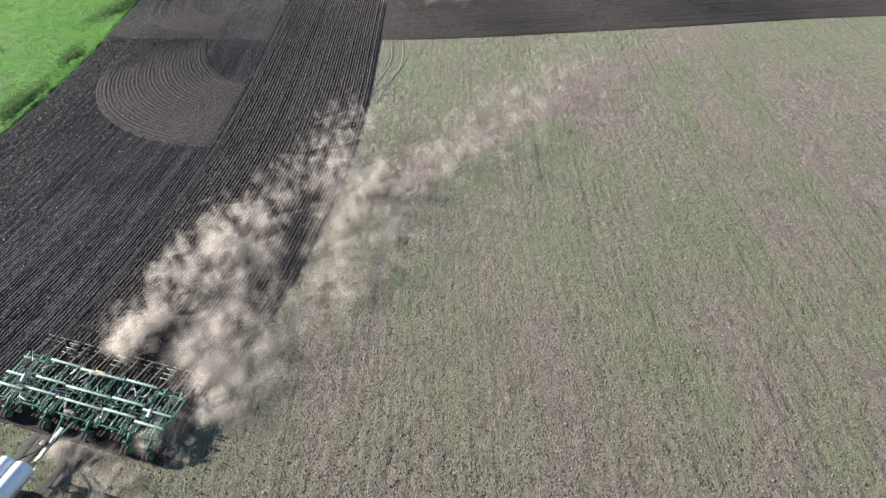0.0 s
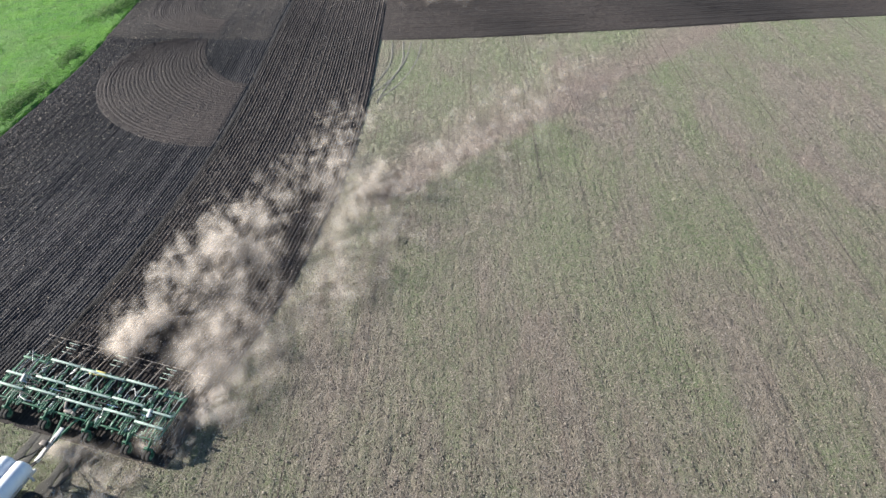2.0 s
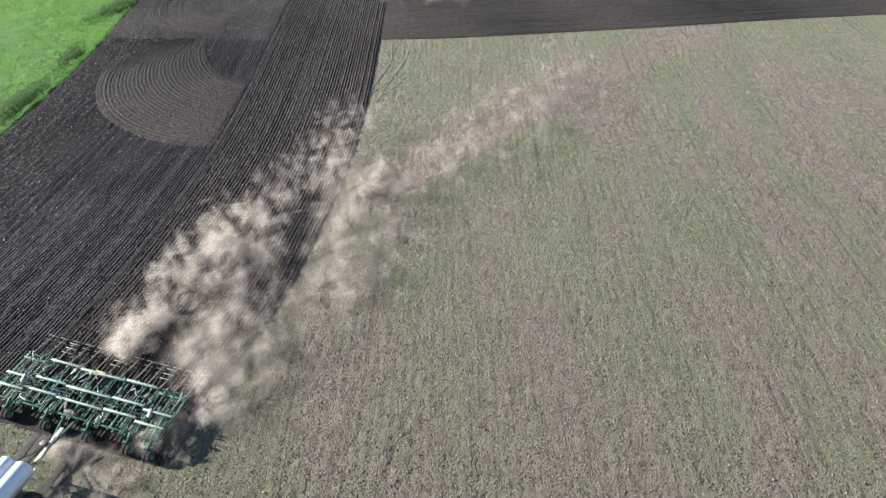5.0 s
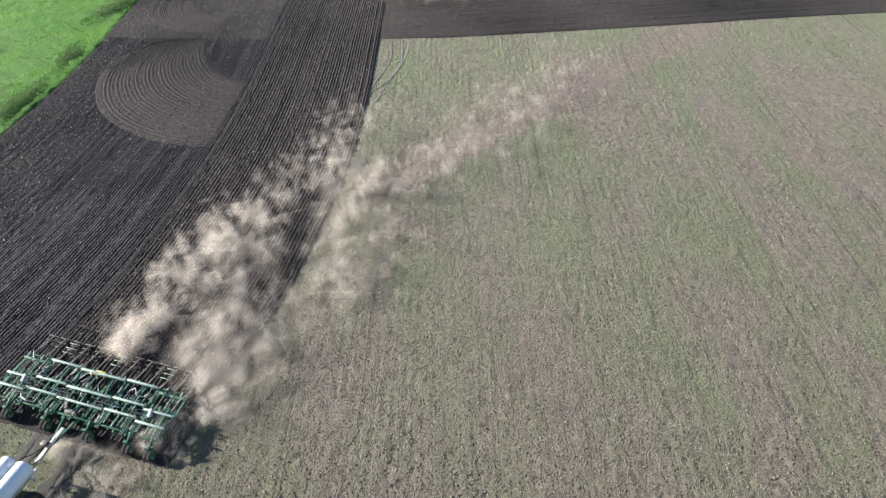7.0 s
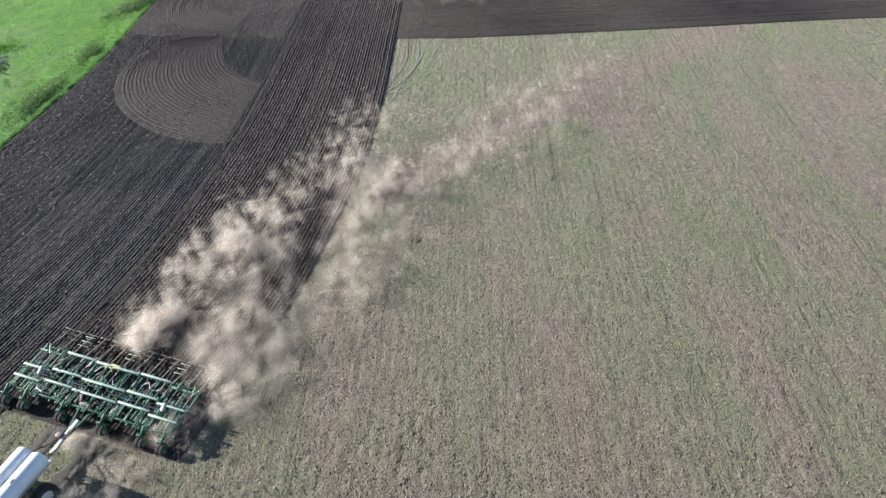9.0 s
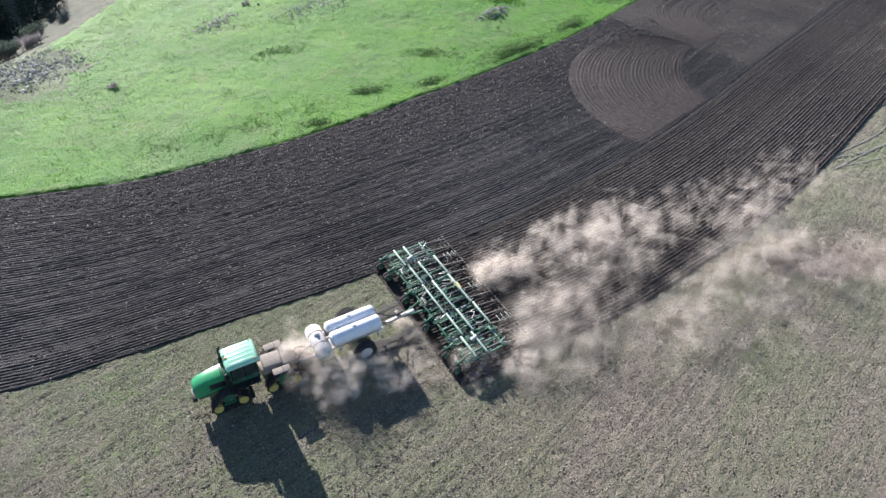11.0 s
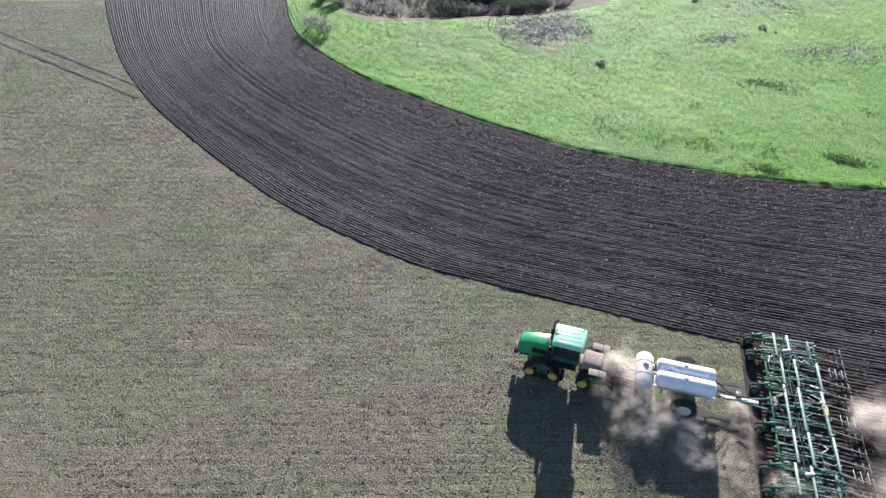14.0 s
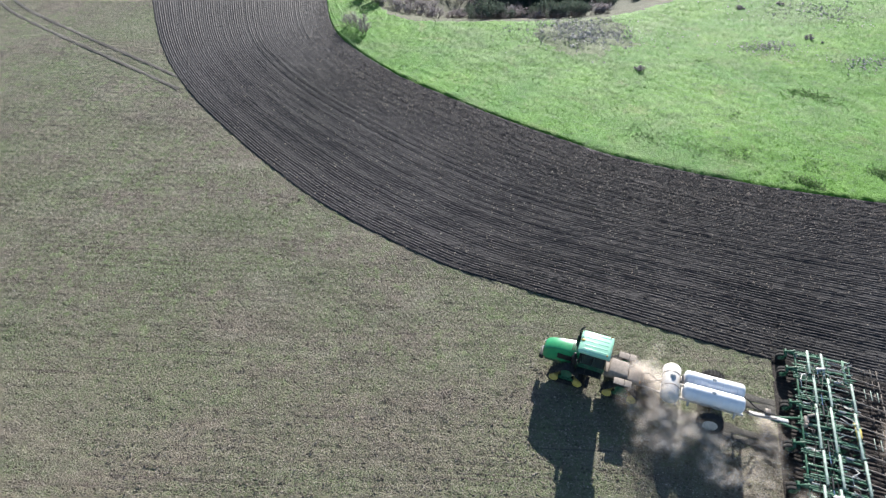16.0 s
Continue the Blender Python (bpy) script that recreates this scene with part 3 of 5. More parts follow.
def track_unit(parent, x, y, outer):
    """A triangular rubber track: belt with lugs, drive wheel, two yellow idlers and rollers."""
    circles = [(-0.92, 0.40, 0.40), (0.92, 0.40, 0.40), (0.0, 1.18, 0.46)]
    pts = []
    for i in range(240):                      # outline of the three wheels' hull, from above
        a = 2 * math.pi * i / 240
        d = Vector((math.cos(a), math.sin(a)))
        c = max(circles, key=lambda k: k[0] * d.x + k[1] * d.y + k[2])
        pts.append(Vector((c[0] + d.x * c[2], c[1] + d.y * c[2])))
    line = [pts[0]]
    for p in pts[1:] + pts[:1]:
        while (p - line[-1]).length > 0.14:
            line.append(line[-1] + (p - line[-1]).normalized() * 0.14)
    bm = bmesh.new()
    w, th, n = 0.36, 0.05, len(line)
    mid = Vector((0, 0.6))
    loops = []
    for p in line:
        o = (p - mid).normalized() * th
        loops.append([bm.verts.new((sx, q.x, q.y)) for sx, q in ((-w, p), (w, p), (w, p + o), (-w, p + o))])
    for a, b in zip(loops, loops[1:] + loops[:1]):
        for i in range(4):
            bm.faces.new((a[i], a[(i + 1) % 4], b[(i + 1) % 4], b[i]))
    for i in range(0, n, 2):
        p, q = line[i], line[(i + 1) % n]
        d = (q - p).normalized()
        ang = math.degrees(math.atan2(d.y, d.x))
        o = Vector((d.y, -d.x)) * (th + 0.03)
        for side in (-1, 1):
            add_box(bm, (0.36, 0.06, 0.07), (side * 0.19, p.x + o.x, p.y + o.y), (ang, 0, side * 14), 0)
    unit = part("track", bm, RUBBER, parent, "black rubber crawler track with lugs")
    unit.location = (x, y, 0.09)
    for cy in (-0.92, 0.92):
        for s in (-1, 1):
            part("idler", turned([(-0.10, 0.30), (-0.10, 0.345), (0.10, 0.345), (0.10, 0.30), (0.04, 0.26), (0.03, 0.12), (0.07, 0.10), (0.07, 0.01)] if s > 0 else
                                 [(-0.07, 0.01), (-0.07, 0.10), (-0.03, 0.12), (-0.04, 0.26), (-0.10, 0.30), (-0.10, 0.345), (0.10, 0.345), (0.10, 0.30)],
                                 at=(s * 0.27, cy, 0.40), seg=20), YELLOW, unit, "yellow idler wheel")
    for cy in (-0.36, 0.0, 0.36):
        part("roller", turned([(-0.33, 0.14), (-0.33, 0.17), (0.33, 0.17), (0.33, 0.14)], at=(0, cy, 0.19), seg=14), BLACK, unit)
    part("drive_wheel", turned([(-0.30, 0.12), (-0.28, 0.38), (-0.30, 0.44), (-0.2, 0.44), (0.2, 0.44), (0.30, 0.44), (0.28, 0.38), (0.30, 0.12)], at=(0, 0, 1.18), seg=20), GREEN_FRAME, unit)
    bm = beam((0.16 * outer, -0.92, 0.42), (0.16 * outer, 0.92, 0.42), 0.12, 0.16)
    add_beam(bm, (0.16 * outer, -0.5, 0.42), (0.16 * outer, 0, 1.1), 0.12, 0.14)
    add_beam(bm, (0.16 * outer, 0.5, 0.42), (0.16 * outer, 0, 1.1), 0.12, 0.14)
    part("track_frame", bm, GREEN_FRAME, unit)
    return unit


def hood_bm():
    """The engine hood: lofted, narrowing and sloping to a rounded nose."""
    bm = bmesh.new()
    rings = []
    for y, half, top, low, crown in ((1.45, 0.66, 2.78, 1.45, 0.10), (2.2, 0.66, 2.74, 1.40, 0.10), (3.0, 0.63, 2.66, 1.32, 0.11), (3.7, 0.60, 2.52, 1.24, 0.12),
                                     (4.05, 0.56, 2.36, 1.22, 0.14), (4.2, 0.46, 2.16, 1.30, 0.16)):
        prof = [(-half * 0.96, low), (-half, low + 0.4), (-half, top - crown * 1.9), (-half * 0.93, top - crown * 0.7), (-half * 0.72, top - crown * 0.15), (0, top),
                (half * 0.72, top - crown * 0.15), (half * 0.93, top - crown * 0.7), (half, top - crown * 1.9), (half, low + 0.4), (half * 0.96, low)]
        rings.append([bm.verts.new((x, y, z)) for x, z in prof])
    for p, q in zip(rings, rings[1:]):
        for i in range(len(p) - 1):
            bm.faces.new((p[i], p[i + 1], q[i + 1], q[i]))
        bm.faces.new((p[-1], p[0], q[0], q[-1]))
    bm.faces.new(rings[0])
    bm.faces.new(rings[-1][::-1])
    return bm


def tractor():
    t = thing("tractor", on_course(13.9), "green articulated four-track tractor pulling on the stubble field", "tractor")
    for x in (-1.32, 1.32):
        for y in (2.05, -2.05):
            track_unit(t, x, y, 1 if x > 0 else -1)
    hood = part("hood", hood_bm(), GREEN, t, "glossy green engine hood")
    part("grille", box((0.86, 0.05, 0.72), (0, 4.20, 1.72), (-4, 0, 0), 0.05), BLACK, hood, "black front grille")
    for s in (-1, 1):
        part("side_vent", box((0.03, 1.25, 0.55), (s * 0.66, 2.45, 1.95), bevel=0.012), BLACK, hood, "black side vent panel")
        part("headlight", box((0.24, 0.06, 0.13), (s * 0.30, 4.20, 2.06), (-12, 0, 0), 0.03), CHROME, hood)
    for i in range(4):
        part("top_vent", box((0.95, 0.07, 0.03), (0, 1.66 + 0.13 * i, 2.785 - 0.004 * i), bevel=0.01), BLACK, hood, "dark slot across the hood top")
    part("front_weights", box((1.0, 0.34, 0.42), (0, 4.30, 1.02), bevel=0.06), BLACK, t)
    bm = box((0.95, 4.0, 0.55), (0, 2.05, 1.12), bevel=0.05)
    part("front_frame", bm, GREEN_FRAME, t)
    part("front_axle", turned([(-1.1, 0.17), (1.1, 0.17)], at=(0, 2.05, 1.22), seg=16), GREEN_FRAME, t)
    part("rear_axle", turned([(-1.1, 0.17), (1.1, 0.17)], at=(0, -2.05, 1.22), seg=16), DUSTY, t)
    part("hinge", turned([(0.75, 0.22), (1.5, 0.22)], axis="Z", at=(0, -0.35, 0), seg=16), BLACK, t)
    # cab
    # darker frame green puts the shade under the roof into the lower body
    cab = part("cab", box((1.86, 2.0, 0.62), (0, 0.45, 1.78), bevel=0.08), GREEN_FRAME, t, "green cab with dark glass")
    for x in (-0.88, 0.88):
        for y0, y1 in ((-0.48, -0.44), (0.45, 0.45), (1.38, 1.28)):
            part("cab_pillar", beam((x, y0, 2.02), (x * 0.97, y1, 3.42), 0.08, 0.09), BLACK, cab)
    for name, size, at, turn in (("windscreen", (1.66, 0.025, 1.36), (0, 1.34, 2.74), (4, 0, 0)), ("rear_window", (1.66, 0.025, 1.30), (0, -0.47, 2.74), (-2, 0, 0)),
                                 ("side_window", (0.025, 0.82, 1.34), (-0.875, 0.89, 2.74), (0, 1, 0)), ("side_window", (0.025, 0.82, 1.34), (0.875, 0.89, 2.74), (0, -1, 0)),
                                 ("side_window", (0.025, 0.80, 1.34), (-0.875, 0.0, 2.74), (0, 1, 0)), ("side_window", (0.025, 0.80, 1.34), (0.875, 0.0, 2.74), (0, -1, 0))):
        part(name, box(size, at, turn, 0.008), GLASS, cab, "dark tinted glass")
    part("seat", box((0.6, 0.55, 0.9), (0, 0.25, 2.35), bevel=0.12), BLACK, cab)
    part("console", box((0.5, 0.35, 0.7), (0, 1.0, 2.3), bevel=0.08), BLACK, cab)
    bm = box((2.26, 2.50, 0.36), (0, 0.44, 3.56), bevel=0.17, taper=(0.92, 0.92))
    roof = part("cab_roof", bm, GREEN_ROOF_SHEEN, t, "ribbed green cab roof with sky sheen painted in")
    for i in range(5):
        part("roof_rib", box((0.10, 1.8, 0.03), (-0.76 + 0.38 * i, 0.40, 3.735), bevel=0.014), GREEN_ROOF_SHEEN, roof)
    part("receiver", turned([(0, 0.16), (0.05, 0.17), (0.11, 0.12), (0.14, 0.02)], axis="Z", at=(0.0, 1.42, 3.66), seg=18), YELLOW, roof, "round satellite receiver")
    for s in (-1, 1):
        for y in (1.52, -0.66):
            part("work_light", box((0.2, 0.07, 0.10), (s * 0.75, y, 3.52), bevel=0.03), CHROME, roof)
        part("beacon", turned([(0, 0.05), (0.10, 0.05), (0.13, 0.02)], axis="Z", at=(s * 0.95, -0.5, 3.68), seg=10), AMBER, roof, "amber warning light")
        bm = beam((s * 0.95, 1.32, 3.1), (s * 1.52, 1.50, 3.05), 0.04)
        add_box(bm, (0.24, 0.08, 0.46), (s * 1.58, 1.52, 2.88), bevel=0.03)
        part("mirror", bm, BLACK, t, "black wing mirror on an arm")
    # exhaust and air cleaner beside the hood
    bm = turned([(1.9, 0.10), (2.0, 0.17), (3.0, 0.17), (3.1, 0.09)], axis="Z", at=(0.86, 1.78, 0), seg=16)
    add_pipe(bm, [(0.86, 1.78, 3.05), (0.86, 1.78, 3.62), (0.88, 1.74, 3.84), (0.95, 1.64, 3.98), (1.02, 1.54, 4.02)], 0.075, 12)
    part("exhaust_stack", bm, BLACK, t, "black exhaust stack with a bent tip")
    part("air_cleaner", turned([(1.75, 0.16), (1.8, 0.2), (2.6, 0.2), (2.65, 0.12), (2.95, 0.12), (3.0, 0.05)], axis="Z", at=(-0.86, 1.75, 0), seg=16), BLACK, t)
    # platform, steps and rails
    for s in (-1, 1):
        bm = box((0.62, 1.9, 0.07), (s * 1.18, 0.5, 1.62), bevel=0.015)
        part("platform", bm, BLACK, t)
        for y0, y1 in ((-0.35, 0.2), (0.8, 1.4)):
            part("handrail", pipe([(s * 1.46, y0, 1.62), (s * 1.46, y0, 2.55), (s * 1.46, y1, 2.6), (s * 1.46, y1, 1.62)], 0.022), BLACK, t)
    for i in range(4):
        part("step", box((0.45, 0.28, 0.05), (-1.62, 0.45, 0.55 + 0.28 * i), bevel=0.012), BLACK, t)
    # dust-coated rear half
    bm = box((1.0, 2.9, 0.6), (0, -2.05, 1.2), bevel=0.05)
    part("rear_frame", bm, DUSTY, t, "rear frame under a thick coat of dust")
    part("fuel_tank", box((1.55, 1.5, 0.5), (0, -1.6, 1.66), (4, 0, 0), bevel=0.07, taper=(0.86, 0.9)), DUSTY, t, "dust-covered fuel tank")
    part("rear_deck", box((1.5, 0.95, 0.3), (0, -2.8, 1.52), (-6, 0, 0), 0.1), DUSTY, t)
    for s in (-1, 1):
        part("fender", box((0.6, 1.3, 0.05), (s * 1.30, -2.05, 1.80), bevel=0.02), DUSTY, t)
        part("rear_light", box((0.16, 0.06, 0.22), (s * 0.65, -3.26, 1.55), bevel=0.03), AMBER, t)
    bm = beam((0, -3.2, 0.62), (0, -4.1, 0.60), 0.26, 0.12)
    part("drawbar", bm, DUSTY, t)
    part("hose", pipe([(0.3, -3.2, 1.5), (0.35, -3.8, 1.7), (0.3, -4.5, 1.3), (0.2, -5.0, 1.15)], 0.035), BLACK, t)
    return t


tractor()

# ---------------------------------------------------------------- twin-tank cart


def tank_cart():
    t = thing("tank_cart", on_course(5.35), "white twin-tank fertilizer cart on two big tyres", "tank cart")

    def vessel(r, a, b, axis, at):
        e = 0.42 * r
        prof = [(a, 0.02), (a + 0.05 * e, r * 0.35), (a + 0.25 * e, r * 0.68), (a + 0.6 * e, r * 0.90), (a + e, r), (b - e, r), (b - 0.6 * e, r * 0.90), (b - 0.25 * e, r * 0.68), (b - 0.05 * e, r * 0.35), (b, 0.02)]
        return turned(prof, axis, at, 40)

    for s in (-1, 1):
        tank = part("tank", vessel(0.60, -1.95, 2.35, "Y", (s * 0.585, 0, 2.02)), WHITE, t, "long white pressure tank with domed ends")
        for y in (-1.35, -0.85, -0.35, 0.15, 0.65, 1.15, 1.65):
            bm = turned([(y - 0.06, 0.599), (y - 0.03, 0.609), (y + 0.03, 0.609), (y + 0.06, 0.599)], "Y", (s * 0.585, 0, 2.02), 36)
            part("band", bm, WHITE, tank)
        bm = turned([(2.55, 0.15), (2.62, 0.16), (2.66, 0.14), (2.72, 0.05)], "Z", (s * 0.60, 0.3, 0), 16)
        part("manhole", bm, WHITE_OLD, tank)
        for y in (-1.45, 1.75):
            part("tank_leg", box((0.14, 0.14, 0.7), (s * 1.02, y, 1.30), (0, s * -8, 0), 0.02), WHITE_OLD, t)
    drum = part("cross_drum", vessel(0.66, -1.60, 1.60, "X", (0, 3.15, 1.72)), WHITE_OLD, t, "white cross-mounted drum tank, dusty")
    part("drum_lid", turned([(2.36, 0.22), (2.44, 0.22), (2.47, 0.14), (2.55, 0.12)], "Z", (0.25, 3.15, 0), 18), WHITE_OLD, drum)
    for s in (-1, 1):
        part("drum_strap", turned([(s * 0.6 - 0.04, 0.665), (s * 0.6 - 0.04, 0.675), (s * 0.6 + 0.04, 0.675), (s * 0.6 + 0.04, 0.665)], "X", (0, 3.15, 1.72), 30), DARK_STEEL, drum)
    part("valve_cluster", add_box(box((0.5, 0.3, 0.3), (0, 2.5, 2.35), bevel=0.05), (0.12, 0.12, 0.4), (0.2, 2.5, 2.5), bevel=0.03), DARK_STEEL, t)
    bm = bmesh.new()
    for s in (-1, 1):
        add_beam(bm, (s * 0.62, -2.1, 1.05), (s * 0.62, 3.8, 1.05), 0.14, 0.2)
        add_beam(bm, (s * 0.62, 3.8, 1.05), (0, 5.6, 0.66), 0.13, 0.16)
    for y in (-2.0, -0.6, 0.6, 2.2, 3.7):
        add_beam(bm, (-0.62, y, 1.02), (0.62, y, 1.02), 0.12, 0.14)
    part("chassis", bm, WHITE_OLD, t, "dusty white chassis beams")
    part("axle", turned([(-2.0, 0.10), (2.0, 0.10)], at=(0, 0.1, 0.92), seg=14), DARK_STEEL, t)
    part("jack", turned([(0.15, 0.06), (1.2, 0.06)], "Z", (0.32, 4.6, 0), 10), DARK_STEEL, t)
    for s in (-1, 1):
        tyre(t, pose(s * 2.02, 0.1, 0.92), 0.92, 0.58, WHITE_OLD)
    part("rear_hitch", beam((0, -2.0, 0.85), (0, -2.75, 0.72), 0.2, 0.12), DARK_STEEL, t)
    part("ladder", add_pipe(add_pipe(bmesh.new(), [(-1.05, 2.62, 0.9), (-1.05, 2.62, 2.5)], 0.025), [(-1.3, 2.62, 0.9), (-1.3, 2.62, 2.5)], 0.025), WHITE_OLD, t)
    for s in (-1, 1):
        part("hose", pipe([(s * 0.5, -1.9, 1.7), (s * 0.55, -2.3, 1.5), (s * 0.4, -2.9, 1.1), (s * 0.2, -3.6, 1.0), (s * 0.15, -4.4, 1.1)], 0.04), BLACK, t)
    return t


tank_cart()

# ---------------------------------------------------------------- field cultivator


def cultivator():
    t = thing("cultivator", on_course(0.0), "wide green folding field cultivator with rear harrow, working the soil", "cultivator")
    z, bars = 0.92, (-0.75, -1.75, -2.75, -4.35)
    sections = ((-7.05, -4.75), (-4.62, -2.02), (-1.88, 1.88), (2.02, 4.62), (4.75, 7.05))
    for k, (a, b) in enumerate(sections):
        skew = (0.14, -0.10, 0.0, -0.10, 0.14)[k]          # the wings' bars do not line up with the middle ones
        for i, y in enumerate(bars):
            # these bars take the pale tone that holds sun glint besides wear
            worn = i in (1, 2) or (i == 3 and k in (1, 2, 3))
            part("frame_bar", beam((a, y + skew * (i > 0), z + (0.34 if worn else 0.12)), (b, y + skew * (i > 0), z + (0.34 if worn else 0.12)), 0.15 if i else 0.11, 0.15), GREEN_WORN_GLINT if worn else GREEN_LIT if i else GREEN_FRAME, t, "cross bar paled by wear and painted sun glint" if worn else "")
        # parallel lift arms in pairs reach from the casters to the rear bar
        for f in ((0.12, 0.88) if b - a < 3 else (0.10, 0.50, 0.90)):
            for d in (-0.09, 0.09):
                x = a + (b - a) * f + d
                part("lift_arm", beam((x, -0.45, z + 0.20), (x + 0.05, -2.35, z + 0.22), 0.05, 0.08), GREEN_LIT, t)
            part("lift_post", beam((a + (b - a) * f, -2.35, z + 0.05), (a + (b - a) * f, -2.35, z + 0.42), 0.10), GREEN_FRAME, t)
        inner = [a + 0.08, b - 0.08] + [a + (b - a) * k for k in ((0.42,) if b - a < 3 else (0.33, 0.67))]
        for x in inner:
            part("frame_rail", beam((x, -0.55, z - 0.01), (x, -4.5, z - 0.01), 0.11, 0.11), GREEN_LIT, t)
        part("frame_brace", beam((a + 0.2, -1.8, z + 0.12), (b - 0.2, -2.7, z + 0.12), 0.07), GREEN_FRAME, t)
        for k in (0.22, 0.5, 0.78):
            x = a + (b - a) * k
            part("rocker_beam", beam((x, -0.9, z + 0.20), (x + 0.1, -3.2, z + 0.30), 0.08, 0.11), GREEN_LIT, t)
            part("tie_rod", pipe([(x - 0.15, -2.8, z + 0.28), (x - 0.12, -4.3, z + 0.20)], 0.03, 8), STEEL, t)
        part("rock_shaft", pipe([(a + 0.15, -2.95, z + 0.22), (b - 0.15, -2.95, z + 0.22)], 0.06, 10), GREEN_FRAME, t)
        part("leveling_bar", beam((a + 0.1, -4.62, z + 0.05), (b - 0.1, -4.62, z + 0.05), 0.09), GREEN_FRAME, t)
    for s in (-1, 1):
        for x in (1.95, 4.68):
            for y in (-1.2, -3.6):
                part("wing_hinge", turned([(-0.25, 0.08), (0.25, 0.08)], "Y", (s * x, y, z + 0.12), 12), STEEL, t)
    # caster gauge wheels along the front
    first = None
    for x in (-6.75, -5.05, -1.75, 1.75, 5.05, 6.75):
        bm = beam((0, -0.70, z + 0.02), (0, -0.12, z + 0.12), 0.12, 0.12)
        add_beam(bm, (0, -0.12, z + 0.16), (0, -0.12, z - 0.12), 0.14)
        for s in (-1, 1):
            add_beam(bm, (s * 0.31, -0.16, z - 0.02), (s * 0.31, 0.05, 0.40), 0.07, 0.15)
        add_beam(bm, (-0.31, -0.16, z), (0.31, -0.16, z), 0.14)
        add_beam(bm, (0, -0.16, z + 0.05), (0, -0.75, z + 0.38), 0.12, 0.14)
        if first is None:
            first = part("caster", bm, GREEN_FRAME, t, "green caster fork with gauge wheel")
            first.location.x = x
            tyre(first, pose(0.15, 0.05, 0.42), 0.42, 0.24, GREEN_LIT, 0)
            tyre(first, pose(-0.15, 0.05, 0.42), 0.42, 0.24, GREEN_LIT, 0)
        else:
            bm.free()
            again(first, pose(x, 0, 0))
    # carrying wheels inside the frame
    for x in (-5.9, -5.35, -3.6, -3.05, -0.95, 0.95, 3.05, 3.6, 5.35, 5.9):
        tyre(t, pose(x, -3.45, 0.46), 0.46, 0.30, GREEN_FRAME, 0)
    for x in (-5.62, -3.32, -0.95, 0.95, 3.32, 5.62):
        bm = beam((x, -2.75, z), (x, -3.45, 0.5), 0.12)
        add_beam(bm, (x - 0.3, -3.45, 0.48), (x + 0.3, -3.45, 0.48), 0.08)
        part("wheel_arm", bm, GREEN_FRAME, t)
    # spring shanks with sweeps on every bar
    bm = bmesh.new()
    path = [(0, 0.10, 0.0), (0, -0.14, 0.12), (0, -0.36, 0.04), (0, -0.40, -0.22), (0, -0.22, -0.52), (0, 0.02, -0.80), (0, 0.10, -0.92)]
    for a, b in zip(path, path[1:]):
        add_beam(bm, a, b, 0.05, 0.03, 0)
    add_box(bm, (0.14, 0.2, 0.10), (0, 0.04, 0.02), bevel=0.02)
    add_box(bm, (0.22, 0.26, 0.02), (0, 0.10, -0.90), (-16, 0, 0), 0.006)
    shank, n = None, 0
    for i, y in enumerate(bars):
        for k in range(11):
            x = -6.8 + 1.24 * k + 0.31 * (i * 2 % 4 + (i > 1))
            if x > 6.95:
                continue
            if shank is None:
                shank = part("shank", bm, GREEN_FRAME, t, "curved spring shank with a sweep")
                shank.location = (x, y, z)
            else:
                again(shank, pose(x, y, z))
    # springs' caps stand proud of the bars
    cap = None
    for i, y in enumerate(bars):
        for k in range(12):
            x = -6.9 + 1.22 * k + 0.4 * (i % 2)
            if x > 7.0:
                continue
            if cap is None:
                b2 = box((0.10, 0.34, 0.10), (0, -0.14, 0.12), bevel=0.03)
                add_box(b2, (0.06, 0.06, 0.22), (0, -0.30, 0.16), (25, 0, 0), 0.01)
                cap = part("spring_clamp", b2, GREEN_WORN_GLINT, t)
                cap.location = (x, y, z)
            else:
                again(cap, pose(x, y, z))
    # fold cylinders and hoses
    for s in (-1, 1):
        for x0, x1, y in ((1.0, 2.9, -2.25), (3.9, 5.6, -2.2)):
            cyl = part("fold_cylinder", turned([(0, 0.07), (0.95, 0.07)], "X", (0, 0, 0), 14), BLACK, t, "hydraulic fold cylinder")
            cyl.matrix_basis = pose(s * x0, y, z + 0.30, 0, 0, 0 if s > 0 else 180)
            part("rod", turned([(0.95, 0.035), (x1 - x0, 0.035)], "X", (0, 0, 0), 10), CHROME, cyl)
        bm = box((0.38, 0.26, 0.18), (s * 5.4, -2.35, z + 0.26), bevel=0.05)
        add_box(bm, (0.18, 0.7, 0.12), (s * 5.4, -2.4, z + 0.42), (0, 0, 20), 0.03)
        part("wing_manifold", bm, WHITE_OLD, t, "pale manifold with hose ends")
        for j in range(3):
            y = -1.3 - 0.55 * j
            part("hose", pipe([(s * 0.3, y, z + 0.25), (s * 1.6, y - 0.15, z + 0.34), (s * 3.0, y + 0.1, z + 0.22), (s * 4.6, y - 0.1, z + 0.36), (s * 5.6, y, z + 0.2)], 0.028, 6), BLACK, t)
    bm = box((0.6, 0.3, 0.22), (0.3, -1.0, z + 0.28), bevel=0.05)
    add_box(bm, (0.2, 0.2, 0.36), (-0.25, -0.9, z + 0.34), bevel=0.05)
    add_box(bm, (0.16, 0.6, 0.16), (0.7, -1.3, z + 0.42), (0, 0, 30), 0.04)
    part("control_manifold", bm, DUSTY, t, "dusty distribution manifold")
    bm = box((0.75, 0.24, 0.16), (0.3, -4.5, z + 0.22), bevel=0.04)
